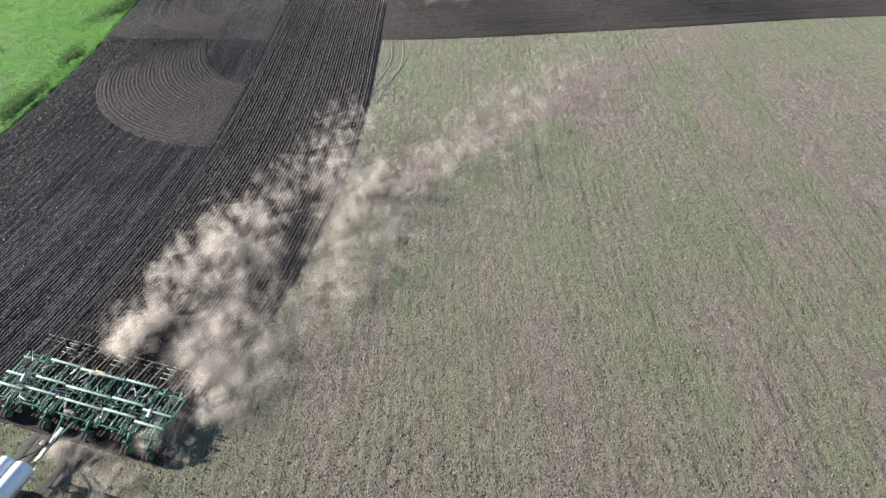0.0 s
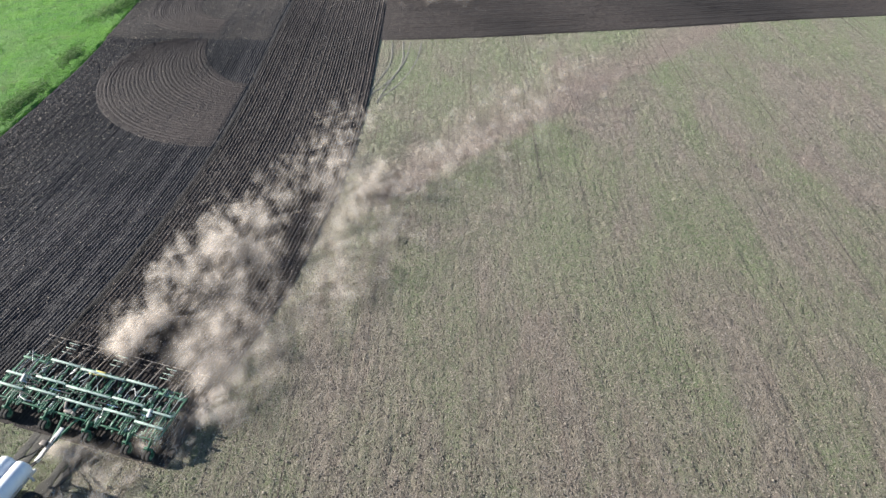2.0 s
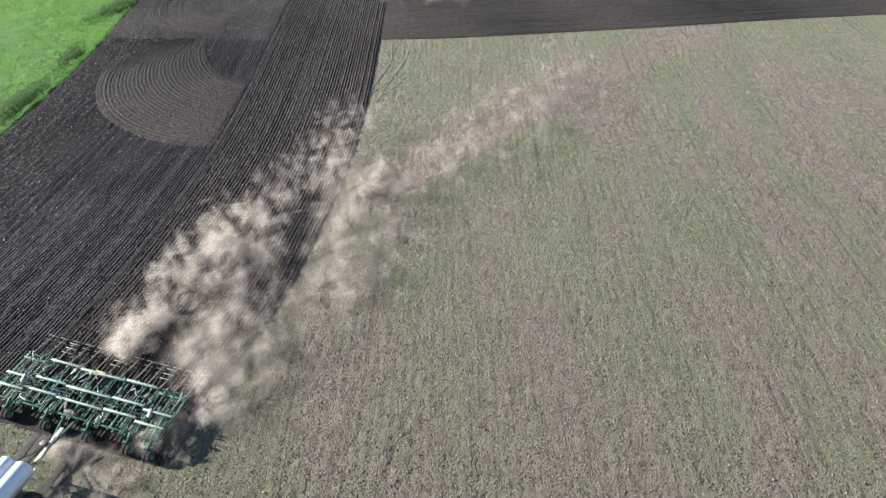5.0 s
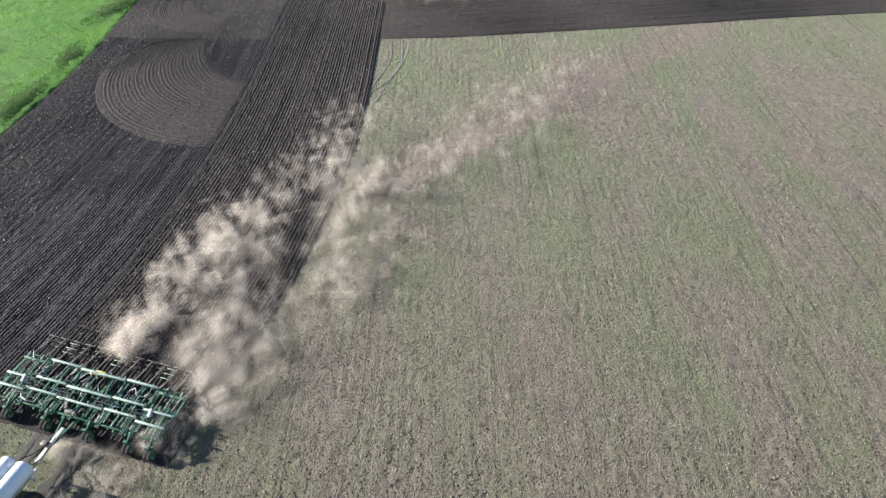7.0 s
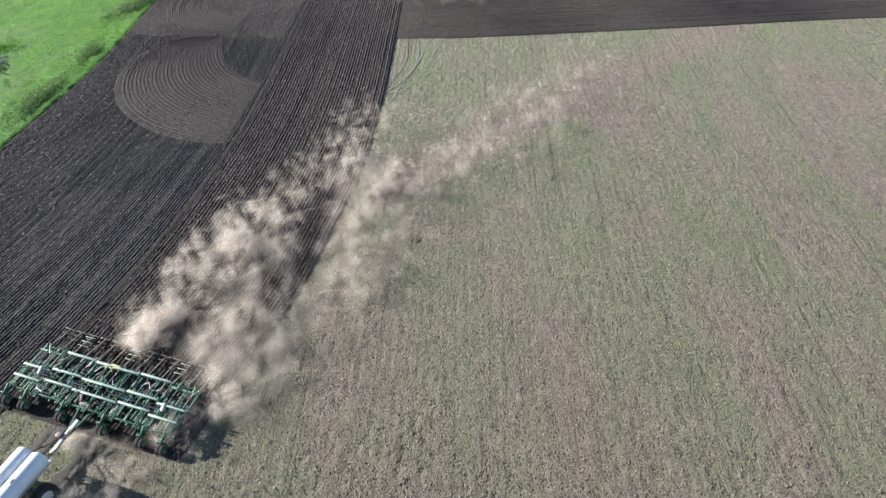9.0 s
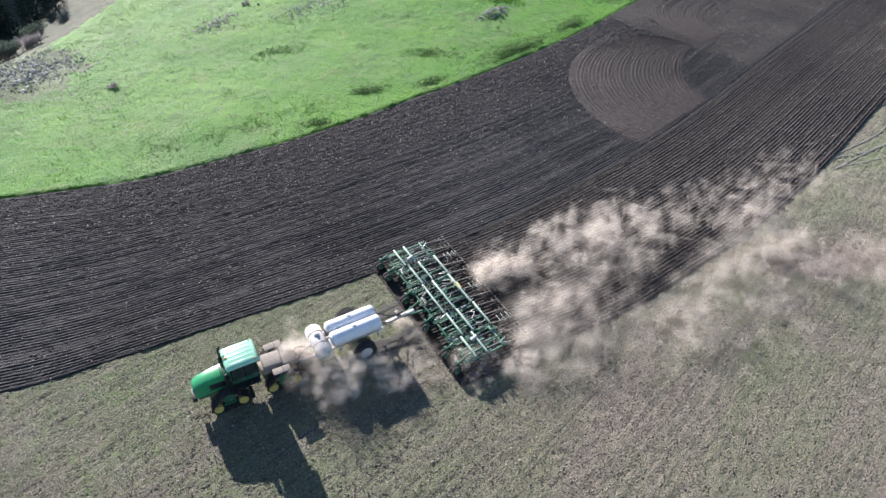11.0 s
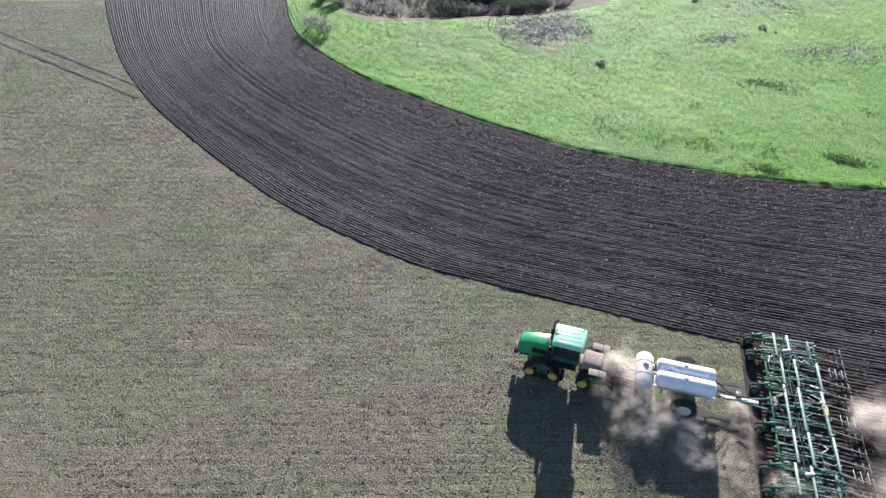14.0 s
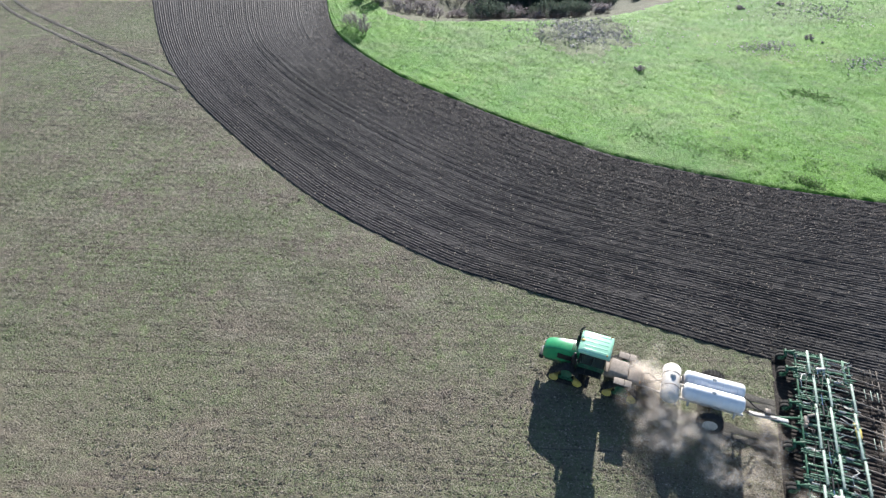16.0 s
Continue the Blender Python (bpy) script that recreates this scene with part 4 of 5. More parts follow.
    add_box(bm, (2.0, 0.14, 0.12), (0.2, -4.32, z + 0.22), (0, 0, 3), 0.03)
    part("lock_bar", bm, YELLOW, t, "yellow transport lock bar")
    # tongue
    bm = beam((-0.55, -0.75, z), (0, 1.6, 0.72), 0.14)
    add_beam(bm, (0.55, -0.75, z), (0, 1.6, 0.72), 0.14)
    part("tongue_frame", bm, GREEN_FRAME, t)
    tongue = part("tongue", beam((0, 0.1, 0.86), (0, 2.75, 0.72), 0.30, 0.16, 0.03), WHITE_OLD, t, "pale dusty tongue beam")
    part("tongue_box", box((0.46, 0.4, 0.3), (0.30, 1.5, 0.96), bevel=0.06), DARK_STEEL, tongue)
    # harrow: trailing arms, tine bars and tines
    arm = None
    xs = [-6.85 + 1.14 * k for k in range(13)]
    for x in xs:
        if arm is None:
            bm = beam((0, -4.40, z), (0, -5.05, 0.82), 0.07, 0.09)
            add_beam(bm, (0, -5.05, 0.82), (0, -6.85, 0.52), 0.06, 0.08)
            add_box(bm, (0.18, 0.16, 0.20), (0, -4.55, z), bevel=0.03)
            arm = part("harrow_arm", bm, DUSTY, t, "dusty trailing harrow arm")
            arm.location.x = x
            for y, w in ((-5.95, 0.30), (-6.40, 0.38), (-6.82, 0.46)):
                part("tine_bar", beam((-w, y, 0.58), (w, y, 0.58), 0.045), DUSTY if y < -6.6 else DARK_STEEL, arm)
                for k in (-0.9, 0.0, 0.9):
                    part("tine", pipe([(k * w, y, 0.56), (k * w, y - 0.06, 0.30), (k * w, y - 0.18, 0.02)], 0.012, 5), DARK_STEEL, arm)
        else:
            again(arm, pose(x, 0, 0))
    # lift links and hose loops lie every which way over the frame
    rl = random.Random(9)
    for k in range(46):
        x, y = rl.uniform(-6.7, 6.7), rl.uniform(-4.2, -0.9)
        a, n = rl.uniform(-0.7, 0.7), rl.uniform(0.4, 1.1)
        zz = z + rl.uniform(0.14, 0.34)
        part("lift_link", beam((x, y, zz), (x + n * math.sin(a), y - n * math.cos(a), zz + rl.uniform(-0.1, 0.12)), 0.05, 0.07), rl.choice((GREEN_LIT, GREEN_FRAME, GREEN_WORN_GLINT, STEEL)), t)
    for k in range(14):
        x, y = rl.uniform(-6.0, 5.0), rl.uniform(-4.0, -1.0)
        n = rl.uniform(0.6, 1.6)
        part("hose", pipe([(x, y, z + 0.2), (x + n * 0.3, y + rl.uniform(-0.4, 0.4), z + 0.5), (x + n * 0.7, y + rl.uniform(-0.4, 0.4), z + 0.45), (x + n, y + rl.uniform(-0.5, 0.5), z + 0.2)], 0.03, 6), rl.choice((BLACK, WHITE_OLD)), t)
    for x in (-4.3, 0.1, 4.5):
        for y in (-5.62, -6.05, -6.5):
            part("harrow_rung", beam((x - 0.45, y, 0.70), (x + 0.45, y, 0.70), 0.05), GREEN_WORN_GLINT, t)
    return t


cultivator()

# ---------------------------------------------------------------- soil details


def from_arrays(name, verts, faces, material, smooth=False):
    """A mesh from arrays of corners and of equally sized faces."""
    verts, faces = np.asarray(verts, np.float32), np.asarray(faces, np.int32)
    me = bpy.data.meshes.new(name)
    k = faces.shape[1]
    me.vertices.add(len(verts))
    me.vertices.foreach_set("co", verts.reshape(-1))
    me.loops.add(faces.size)
    me.loops.foreach_set("vertex_index", faces.reshape(-1))
    me.polygons.add(len(faces))
    me.polygons.foreach_set("loop_start", np.arange(0, faces.size, k, dtype=np.int32))
    me.update(calc_edges=True)
    me.validate()
    me.materials.append(material)
    return me


def stuff(name, verts, faces, material, label, category):
    return tagged(new(name, from_arrays(name, verts, faces, material)), label, category, kind="stuff")


LUMP_V = np.array([(1, 0, -0.3), (0, 1, -0.3), (-1, 0, -0.3), (0, -1, -0.3), (0.25, 0.1, 1)], float)
LUMP_F = np.array([(0, 1, 4), (1, 2, 4), (2, 3, 4), (3, 0, 4)])


def clods(at, size, r, flat=0.7):
    """Angular lumps at the points."""
    n = len(at)
    a = r.uniform(0, 6.28, n)
    v = LUMP_V[None] * r.uniform(0.6, 1.3, (n, 5, 1)) * size[:, None, None]
    v[:, :, 2] *= flat
    x = v[:, :, 0] * np.cos(a)[:, None] - v[:, :, 1] * np.sin(a)[:, None]
    y = v[:, :, 0] * np.sin(a)[:, None] + v[:, :, 1] * np.cos(a)[:, None]
    out = np.stack([x, y, v[:, :, 2]], -1) + at[:, None]
    f = LUMP_F[None] + 5 * np.arange(n)[:, None, None]
    return out.reshape(-1, 3), f.reshape(-1, 3)


def blades(at, size, r, count=4, spread=0.6, height=1.0):
    """Tufts of a few leaning three-cornered blades."""
    n = len(at) * count
    base = np.repeat(at, count, 0)
    s = np.repeat(size, count) * r.uniform(0.6, 1.25, n)
    a, b = r.uniform(0, 6.28, n), r.uniform(0, 6.28, n)
    off = np.stack([np.cos(a), np.sin(a), 0 * a], 1) * (s * spread * r.uniform(0.1, 1, n))[:, None]
    side = np.stack([np.cos(b), np.sin(b), 0 * b], 1) * (0.30 * s)[:, None]
    tip = off * 1.6 + np.stack([0 * a, 0 * a, s * height * r.uniform(0.5, 1.1, n)], 1)
    v = np.stack([base + off - side, base + off + side, base + tip], 1)
    return v.reshape(-1, 3), np.arange(3 * n).reshape(-1, 3)


def old_edge_x(y):
    return np.interp(y, edge_o[:, 1], edge_o[:, 0])


def meadow_edge_x(y):
    return np.interp(y, edge_m[:, 1], edge_m[:, 0])


lane_right_line = smooth_curve(LANE_RIGHT, 1.0)


def fan(n, r, near=15.0, far=135.0, lo=-57.0, hi=140.0):
    """Points over the land that the camera sweeps, thinner far off."""
    d, a = near + (far - near) * r.uniform(0, 1, n) ** 1.25, np.radians(r.uniform(lo, hi, n))
    return -d * np.sin(a), d * np.cos(a)


def on_stubble(x, y):
    head = np.interp(x, [-10, 18.4, 55.7, 160], [89.9, 93.5, 99.9, 116])
    right = np.interp(y, lane_right_line[:, 1], lane_right_line[:, 0])
    lane = (y > 25) & (x < right + 0.3)
    return (x > old_edge_x(y) + 0.4) & (y < head) & ~lane & (y > -68)


def field_litter():
    r = np.random.RandomState(21)
    x, y = fan(175000, r)
    x = np.where(r.uniform(0, 1, len(x)) < 0.75, np.round(x / 0.76) * 0.76 + r.normal(0, 0.16, len(x)), x)
    keep = on_stubble(x, y) & (field_noise(x, y * 0.5, 9, 31) + r.normal(0, 0.8, len(x)) > -0.4)
    x, y = x[keep], y[keep]
    size = r.uniform(0.028, 0.062, len(x)) + 0.04 * r.uniform(0, 1, len(x)) ** 7
    v, f = clods(np.stack([x, y, -0.03 + 0 * x], 1), size, r, 0.75)
    stuff("field_clods", v, f, CLOD_FIELD, "brown clods and stubble trash strewn over the field", "clods")
    x, y = fan(75000, r)
    x = np.round(x / 0.38) * 0.38 + r.normal(0, 0.11, len(x))
    green = 2.0 * field_noise(x, y * 0.35, 6, 41) + 1.2 * field_noise(x, y * 0.5, 26, 42) + 0.7 * np.clip((x + y - 60) / 60, -0.5, 0.8)
    keep = on_stubble(x, y) & (green + r.normal(0, 0.35, len(x)) > 0.55)
    x, y = x[keep], y[keep]
    v, f = blades(np.stack([x, y, -0.05 + 0 * x], 1), r.uniform(0.04, 0.085, len(x)), r, 3, 1.2, 0.5)
    stuff("green_sprouts", v, f, SPROUT, "rows of thin green sprouts between the stubble", "sprouts")


def soil_litter():
    r = np.random.RandomState(22)
    x, y = fan(460000, r, 30, 130, 5, 134)
    strip = (x < old_edge_x(y)) & (x > meadow_edge_x(y) + 0.3) & (y > -66)
    edge = np.exp(-(x - meadow_edge_x(y)) / 5.0) * 2.6 + 0.14 + 0.14 * field_noise(x, y, 12, 61)
    keep = strip & (r.uniform(0, 1, len(x)) < edge)
    x, y = x[keep], y[keep]
    v, f = clods(np.stack([x, y, 0.085 + 0 * x], 1), r.uniform(0.030, 0.062, len(x)) + 0.07 * r.uniform(0, 1, len(x)) ** 6, r)
    stuff("soil_clods", v, f, CLOD_STRIP, "dark soil clods lying on the worked strip", "clods")
    x, y = fan(60000, r, 28, 130, -5, 50)
    right = np.interp(y, lane_right_line[:, 1], lane_right_line[:, 0])
    keep = (y > 30) & (x > old_edge_x(y)) & (x < right)
    x, y = x[keep], y[keep]
    v, f = clods(np.stack([x, y, 0.08 + 0 * x], 1), r.uniform(0.04, 0.09, len(x)), r)
    stuff("lane_clods", v, f, CLOD_DARK, "fresh dark clods on the newly worked lane", "clods")


field_litter()
soil_litter()

# turned headland soil across the old strip
outer = smooth_curve([(-38.6, 89.6), (-43.9, 86.6), (-46.3, 79.5), (-45.6, 73.5), (-42.5, 67.6), (-37.5, 63.2), (-31.5, 60.7), (-26.2, 60.2)], 0.5)
inner = smooth_curve([(-35.4, 89.6), (-34.2, 84.5), (-31.6, 79.6), (-28.6, 76.6), (-25.9, 75.7)], 0.5)
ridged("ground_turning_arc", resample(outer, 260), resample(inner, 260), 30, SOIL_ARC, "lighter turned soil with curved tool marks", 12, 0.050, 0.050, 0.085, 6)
band_y = np.linspace(-51.0, -25.9, 220)
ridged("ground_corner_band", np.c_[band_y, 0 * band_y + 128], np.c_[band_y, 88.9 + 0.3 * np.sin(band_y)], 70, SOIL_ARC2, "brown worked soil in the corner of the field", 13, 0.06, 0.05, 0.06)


outer2 = smooth_curve([(-48.2, 108), (-47.8, 99), (-45.2, 94.2), (-40.5, 91.6), (-34, 91.0)], 0.5)
inner2 = smooth_curve([(-40.5, 108), (-40.0, 102), (-38.5, 98.6), (-36.0, 97.0), (-33.6, 96.4)], 0.5)
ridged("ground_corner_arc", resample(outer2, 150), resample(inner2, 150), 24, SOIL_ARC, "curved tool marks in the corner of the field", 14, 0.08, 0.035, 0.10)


def wheel_track(name, points, width, label, seed, mat, gauge=0.0, lift=0.0):
    """Pressed wheel marks: a thin uneven band of bare soil, or a pair of them."""
    r = np.random.RandomState(seed)
    line = smooth_curve(points, 0.6)
    d = np.gradient(line, axis=0)
    d /= np.linalg.norm(d, axis=1)[:, None]
    nrm = np.c_[-d[:, 1], d[:, 0]]
    for s in ((-0.5, 0.5) if gauge else (0,)):
        c = line + nrm * gauge * s
        u = np.array([-0.5, -0.3, -0.1, 0.1, 0.3, 0.5])
        w = width * (1 + r.normal(0, 0.16, (len(c), 1)))
        pos = np.empty((len(c), 6, 3))
        pos[:, :, :2] = c[:, None] + nrm[:, None] * (u[None] * w)[:, :, None]
        pos[:, :, 2] = np.array([-0.02, 0.004, 0.006, 0.006, 0.004, -0.02])[None] * (1 + r.normal(0, 0.3, (len(c), 6))) + lift + (r.normal(0, 0.004, (len(c), 6)) if lift else 0)
        sheet(name, pos, mat, label, "wheel track")


wheel_track("ground_tramline", [(-112, -88), (-101, -76.5), (-91.6, -62.9), (-83.8, -50.8), (-76, -38.9)], 0.6, "pair of pressed wheel tracks in the stubble", 3, TRACK, 2.2)
wheel_track("ground_turn_track", [(-7.2, 89.3), (-7.0, 82.4), (-8.6, 75.9), (-9.6, 71.4)], 0.26, "curved wheel marks in the field corner", 5, TRACK_PALE, 1.6, -0.028)
wheel_track("ground_turn_track", [(-4.5, 89.3), (-5.0, 83.3), (-6.7, 77.3), (-9.4, 72.4)], 0.26, "curved wheel marks in the field corner", 6, TRACK_PALE, 1.6, -0.028)

for s, w in ((-2.02, 0.6), (2.02, 0.6)):
    wheel_track("ground_tyre_print", [tuple((on_course(d) @ Vector((s, 0, 0)))[:2]) for d in (0.6, 2.0, 3.6, 5.0)], w, "fresh tyre print behind the tank cart", 7, TRACK)
for s in (-1.32, 1.32):
    wheel_track("ground_crawler_print", [tuple((on_course(d) @ Vector((s, 0, 0)))[:2]) for d in (0.6, 4.0, 8.0, 11.4)], 0.75, "fresh crawler print behind the tractor", 8, TRACK)

# ---------------------------------------------------------------- meadow plants


def grass_tufts():
    r = np.random.RandomState(33)
    n = 80000
    y = r.uniform(-27, 130, n)
    v = 85 * r.uniform(0, 1, n) ** 1.2
    x = meadow_edge_x(y) - v
    d = side_of_crest(x, y)
    keep = (d < 3) & (np.hypot(x, y) < 150) & (field_noise(x, y, 6, 51) + r.normal(0, 0.6, n) + 1.2 * np.exp(-v / 1.5) > 0.1)
    x, y = x[keep], y[keep]
    size = r.uniform(0.06, 0.17, len(x))
    vv, f = blades(np.stack([x, y, terrain(x, y) + 0.08], 1), size, r, 4, 1.0, 0.75)
    stuff("meadow_tufts", vv, f, TUFT, "tufts of fresh and pale grass on the meadow", "grass")


grass_tufts()


def weeds(cx, cy, length, width, turn, count, size, seed, label, mat=WEED):
    """A patch of leafy weeds as one spreading plant."""
    r = np.random.RandomState(seed)
    a, b = r.normal(0, 0.38, count) * length, r.normal(0, 0.38, count) * width
    c, s = math.cos(radians(turn)), math.sin(radians(turn))
    x, y = cx + a * c - b * s, cy + a * s + b * c
    h = 0.5 * size * np.exp(-(a / length) ** 2 * 3 - (b / width) ** 2 * 3) * r.uniform(0.2, 1.3, count)
    v, f = blades(np.stack([x, y, terrain(x, y) + 0.1 + h * 0.7], 1), r.uniform(0.10, 0.26, count), r, 4, 1.3, 0.5)
    ob = new("weed_patch", from_arrays("weed_patch", v, f, mat))
    return tagged(ob, label, "weeds", kind="stuff")


weeds(-53.6, 69.5, 9, 2.2, 84, 1500, 1.0, 1, "low dark green weeds along the worked edge")
weeds(-53.0, 82.5, 5, 1.8, 95, 700, 0.8, 2, "low dark green weeds along the worked edge")
weeds(-53.4, 100.5, 8, 2.6, 70, 1300, 1.1, 3, "low dark green weeds along the worked edge")
weeds(-55.3, 54.0, 3.0, 1.4, 80, 350, 0.6, 4, "small green weed clump beside the soil")
weeds(-59.5, 46.5, 3.5, 1.6, 70, 380, 0.6, 5, "small green weed clump beside the soil")
weeds(-57.6, 36.8, 2.6, 1.4, 60, 320, 0.5, 6, "small green weed clump beside the soil")
weeds(-67.0, 83.0, 5.0, 2.5, 40, 520, 0.5, 7, "pale dry weeds beside the stone heap", TUFT)
weeds(-62.0, 60.0, 4.0, 2.0, 40, 360, 0.4, 8, "small green weed clump on the meadow")
weeds(-78.0, 45.0, 5.0, 2.0, 60, 300, 0.35, 9, "small dark weed clump on the meadow")
for k, (wx, wy, wl, wc) in enumerate(((-66.5, 20.5, 2.6, 260), (-63.5, 26.0, 1.8, 160), (-62.5, 31.0, 2.2, 200), (-61.0, 38.5, 1.6, 140), (-72.0, 33.0, 1.2, 90), (-80.0, 36.0, 1.4, 90),
                                      (-58.5, 62.5, 2.0, 180), (-60.5, 73.0, 1.6, 140), (-70.0, 55.0, 1.5, 110), (-88.0, 33.0, 1.4, 90), (-75.0, 66.0, 2.4, 160))):
    weeds(wx, wy, wl * 1.6, wl * 1.1, 60 + 17 * k, wc // 2, 0.10, 20 + k, "small dark green weed clump in the meadow grass")


def stone_heap(cx, cy, length, width, count, seed, label, tall=0.6):
    r = np.random.RandomState(seed)
    a, b = r.normal(0, 0.36, count) * length, r.normal(0, 0.36, count) * width
    x, y = cx + a, cy + b
    z = terrain(x, y) + 0.12 + tall * np.exp(-(a / length) ** 2 * 4 - (b / width) ** 2 * 4) * r.uniform(0, 1, count)
    v, f = clods(np.stack([x, y, z], 1), r.uniform(0.06, 0.16, count) + 0.16 * r.uniform(0, 1, count) ** 4, r, 0.6)
    ob = new("stone_heap", from_arrays("stone_heap", v, f, STONE))
    return tagged(ob, label, "stones", kind="stuff")


stone_heap(-64.5, 77.5, 1.6, 5.0, 260, 1, "heap of grey field stones on the meadow", 1.1)
stone_heap(-97.0, 17.0, 9.0, 12.0, 1900, 2, "scattered grey scree on the meadow's brow", 0.08)
stone_heap(-88.0, 60.0, 5.0, 12.0, 320, 3, "thinly scattered stones and tussocks on the slope", 0.2)
stone_heap(-93.0, 44.0, 4.0, 9.0, 260, 4, "thinly scattered stones and tussocks on the slope", 0.1)
stone_heap(-108.0, 56.0, 8.0, 16.0, 420, 5, "thinly scattered stones and tussocks on the slope", 0.1)


def shrub(name, label, height, spread, seed, twigs, leaf, group="", limbs=9, clump=0.28, fill=900):
    """A bare or leafy shrub: tapered stems, side limbs and a ragged crown of small twigs or leaves."""
    r = random.Random(seed)
    base = thing(name, Matrix.Identity(4), label, "shrub" if height < 4.5 else "tree", group)
    bm = bmesh.new()
    ends = []

    def limb(p, d, length, radius, depth):
        q = p + d * length
        rings = []
        x = d.orthogonal().normalized()
        y = d.cross(x)
        for pt, rad in ((p, radius), (q, radius * 0.55)):
            rings.append([bm.verts.new(pt + rad * (math.cos(k * 1.2566) * x + math.sin(k * 1.2566) * y)) for k in range(5)])
        for k in range(5):
            bm.faces.new((rings[0][k], rings[0][(k + 1) % 5], rings[1][(k + 1) % 5], rings[1][k]))
        ends.append((q, depth))
        if depth < 3:
            for _ in range(3 if depth else 4):
                nd = (d + Vector((r.uniform(-1, 1), r.uniform(-1, 1), r.uniform(-0.3, 0.7))) * 0.85).normalized()
                limb(p + d * length * r.uniform(0.55, 1.0), nd, length * r.uniform(0.5, 0.75), radius * 0.5, depth + 1)

    for k in range(limbs):
        a = 6.2832 * k / limbs + r.uniform(-0.4, 0.4)
        tilt = r.uniform(0.15, 0.95) * spread / height
        d = Vector((math.cos(a) * tilt, math.sin(a) * tilt, 1)).normalized()
        limb(Vector((math.cos(a), math.sin(a), 0)) * 0.12 * spread - Vector((0, 0, 0.3)), d, height * r.uniform(0.36, 0.55), 0.035 + 0.012 * height, 0)
    part("stem", bm, BARK, base, smooth=False)
    rr = np.random.RandomState(seed)
    tips = np.array([tuple(p) for p, depth in ends if depth >= 1])
    at = tips[rr.randint(0, len(tips), fill)] + rr.normal(0, 0.10 * height * 0.6, (fill, 3))
    at[:, 2] = np.clip(at[:, 2], 0.02, None)
    v, f = blades(at, rr.uniform(0.5, 1.2, fill) * clump, rr, 2, 1.0, 1.4 if twigs is TWIG else 0.8)
    crown = new("crown", from_arrays("crown", v, f, twigs))
    crown.parent = base
    return base


def plant(ob, x, y, scale=1.0, turn=0.0):
    z = float(terrain(np.array([x]), np.array([y]))[0]) + 0.05
    return copy_thing(ob, pose(x, y, z, 0, 0, turn) @ Matrix.Scale(scale, 4))


def conifer(seed, height):
    """A dark fir: trunk and drooping whorls of needle clumps."""
    r = np.random.RandomState(seed)
    base = thing("conifer", Matrix.Identity(4), "dark fir tree in the shaded gully", "tree", "firs in the gully")
    part("trunk", turned([(-0.4, 0.22), (height * 0.5, 0.13), (height * 0.97, 0.02)], "Z", seg=8), BARK, base)
    n = 1500
    h = r.uniform(0.08, 1.0, n) ** 0.9
    a = r.uniform(0, 6.28, n)
    rad = (1 - h) * height * 0.24 * r.uniform(0.25, 1.05, n) + 0.1
    at = np.stack([rad * np.cos(a), rad * np.sin(a), h * height - rad * 0.25], 1)
    v, f = blades(at, r.uniform(0.25, 0.55, n), r, 2, 1.0, 0.5)
    crown = new("crown", from_arrays("foliage", v, f, NEEDLE))
    crown.parent = base
    return base


r_b = random.Random(77)
bare = [shrub("bare_shrub", "grey leafless shrub in the brushy gully", 3.4, 3.2, s, TWIG, False, "bare shrubs in the gully", 8, 0.15, 950) for s in (1, 2, 3)]
leafy = [shrub("dark_shrub", "dark evergreen shrub in the gully", 3.0, 2.6, s, DARK_LEAF, True, "dark shrubs in the gully", 6, 0.28, 700) for s in (4, 5)]
firs = [conifer(s, 9.0) for s in (6, 7)]
spots = [(-96.5, -18.5), (-97.5, -20.0), (-94.5, -17.2), (-106, -13), (-108, -16), (-107, -9.5), (-110, -10), (-112, -19), (-116, -14)]
for i in range(130):
    y = r_b.uniform(-20, 24)
    x = float(np.interp(y, [-20, -12, 0, 10, 24], [-109, -106, -106, -106, -110])) - 30 * r_b.random() ** 1.5
    spots.append((x, y))
used_b, used_l = set(), set()
for i, (x, y) in enumerate(spots):
    kind = leafy if (i > 9 and y > -6 and r_b.random() < 0.30) else bare
    src = kind[i % len(kind)]
    turn, sc = r_b.uniform(0, 360), r_b.uniform(0.6, 1.25) * (0.55 if i < 5 else 1.0)
    if src.name not in used_b:
        used_b.add(src.name)
        z = float(terrain(np.array([x]), np.array([y]))[0]) + 0.05
        src.matrix_world = pose(x, y, z, 0, 0, turn) @ Matrix.Scale(sc, 4)
    else:
        plant(src, x, y, sc, turn)
fir_spots = [(-132 - 22 * r_b.random(), 6 + 34 * r_b.random()) for k in range(14)] + [(-146 + r_b.uniform(-14, 12), 14 + 4.5 * k + r_b.uniform(-2, 2)) for k in range(6)] 
for i, (x, y) in enumerate(fir_spots):
    src = firs[i % 2]
    turn, sc = r_b.uniform(0, 360), r_b.uniform(0.7, 1.3)
    if i < 2:
        z = float(terrain(np.array([x]), np.array([y]))[0])
        src.matrix_world = pose(x, y, z, 0, 0, turn) @ Matrix.Scale(sc, 4)
    else:
        plant(src, x, y, sc, turn)
lone = shrub("lone_shrub", "small brown leafless bush on the meadow", 0.8, 1.2, 11, TWIG, False, "", 9, 0.13, 260)
lone.matrix_world = pose(-84.3, 23.5, float(terrain(np.array([-84.3]), np.array([23.5]))[0]) + 0.08)
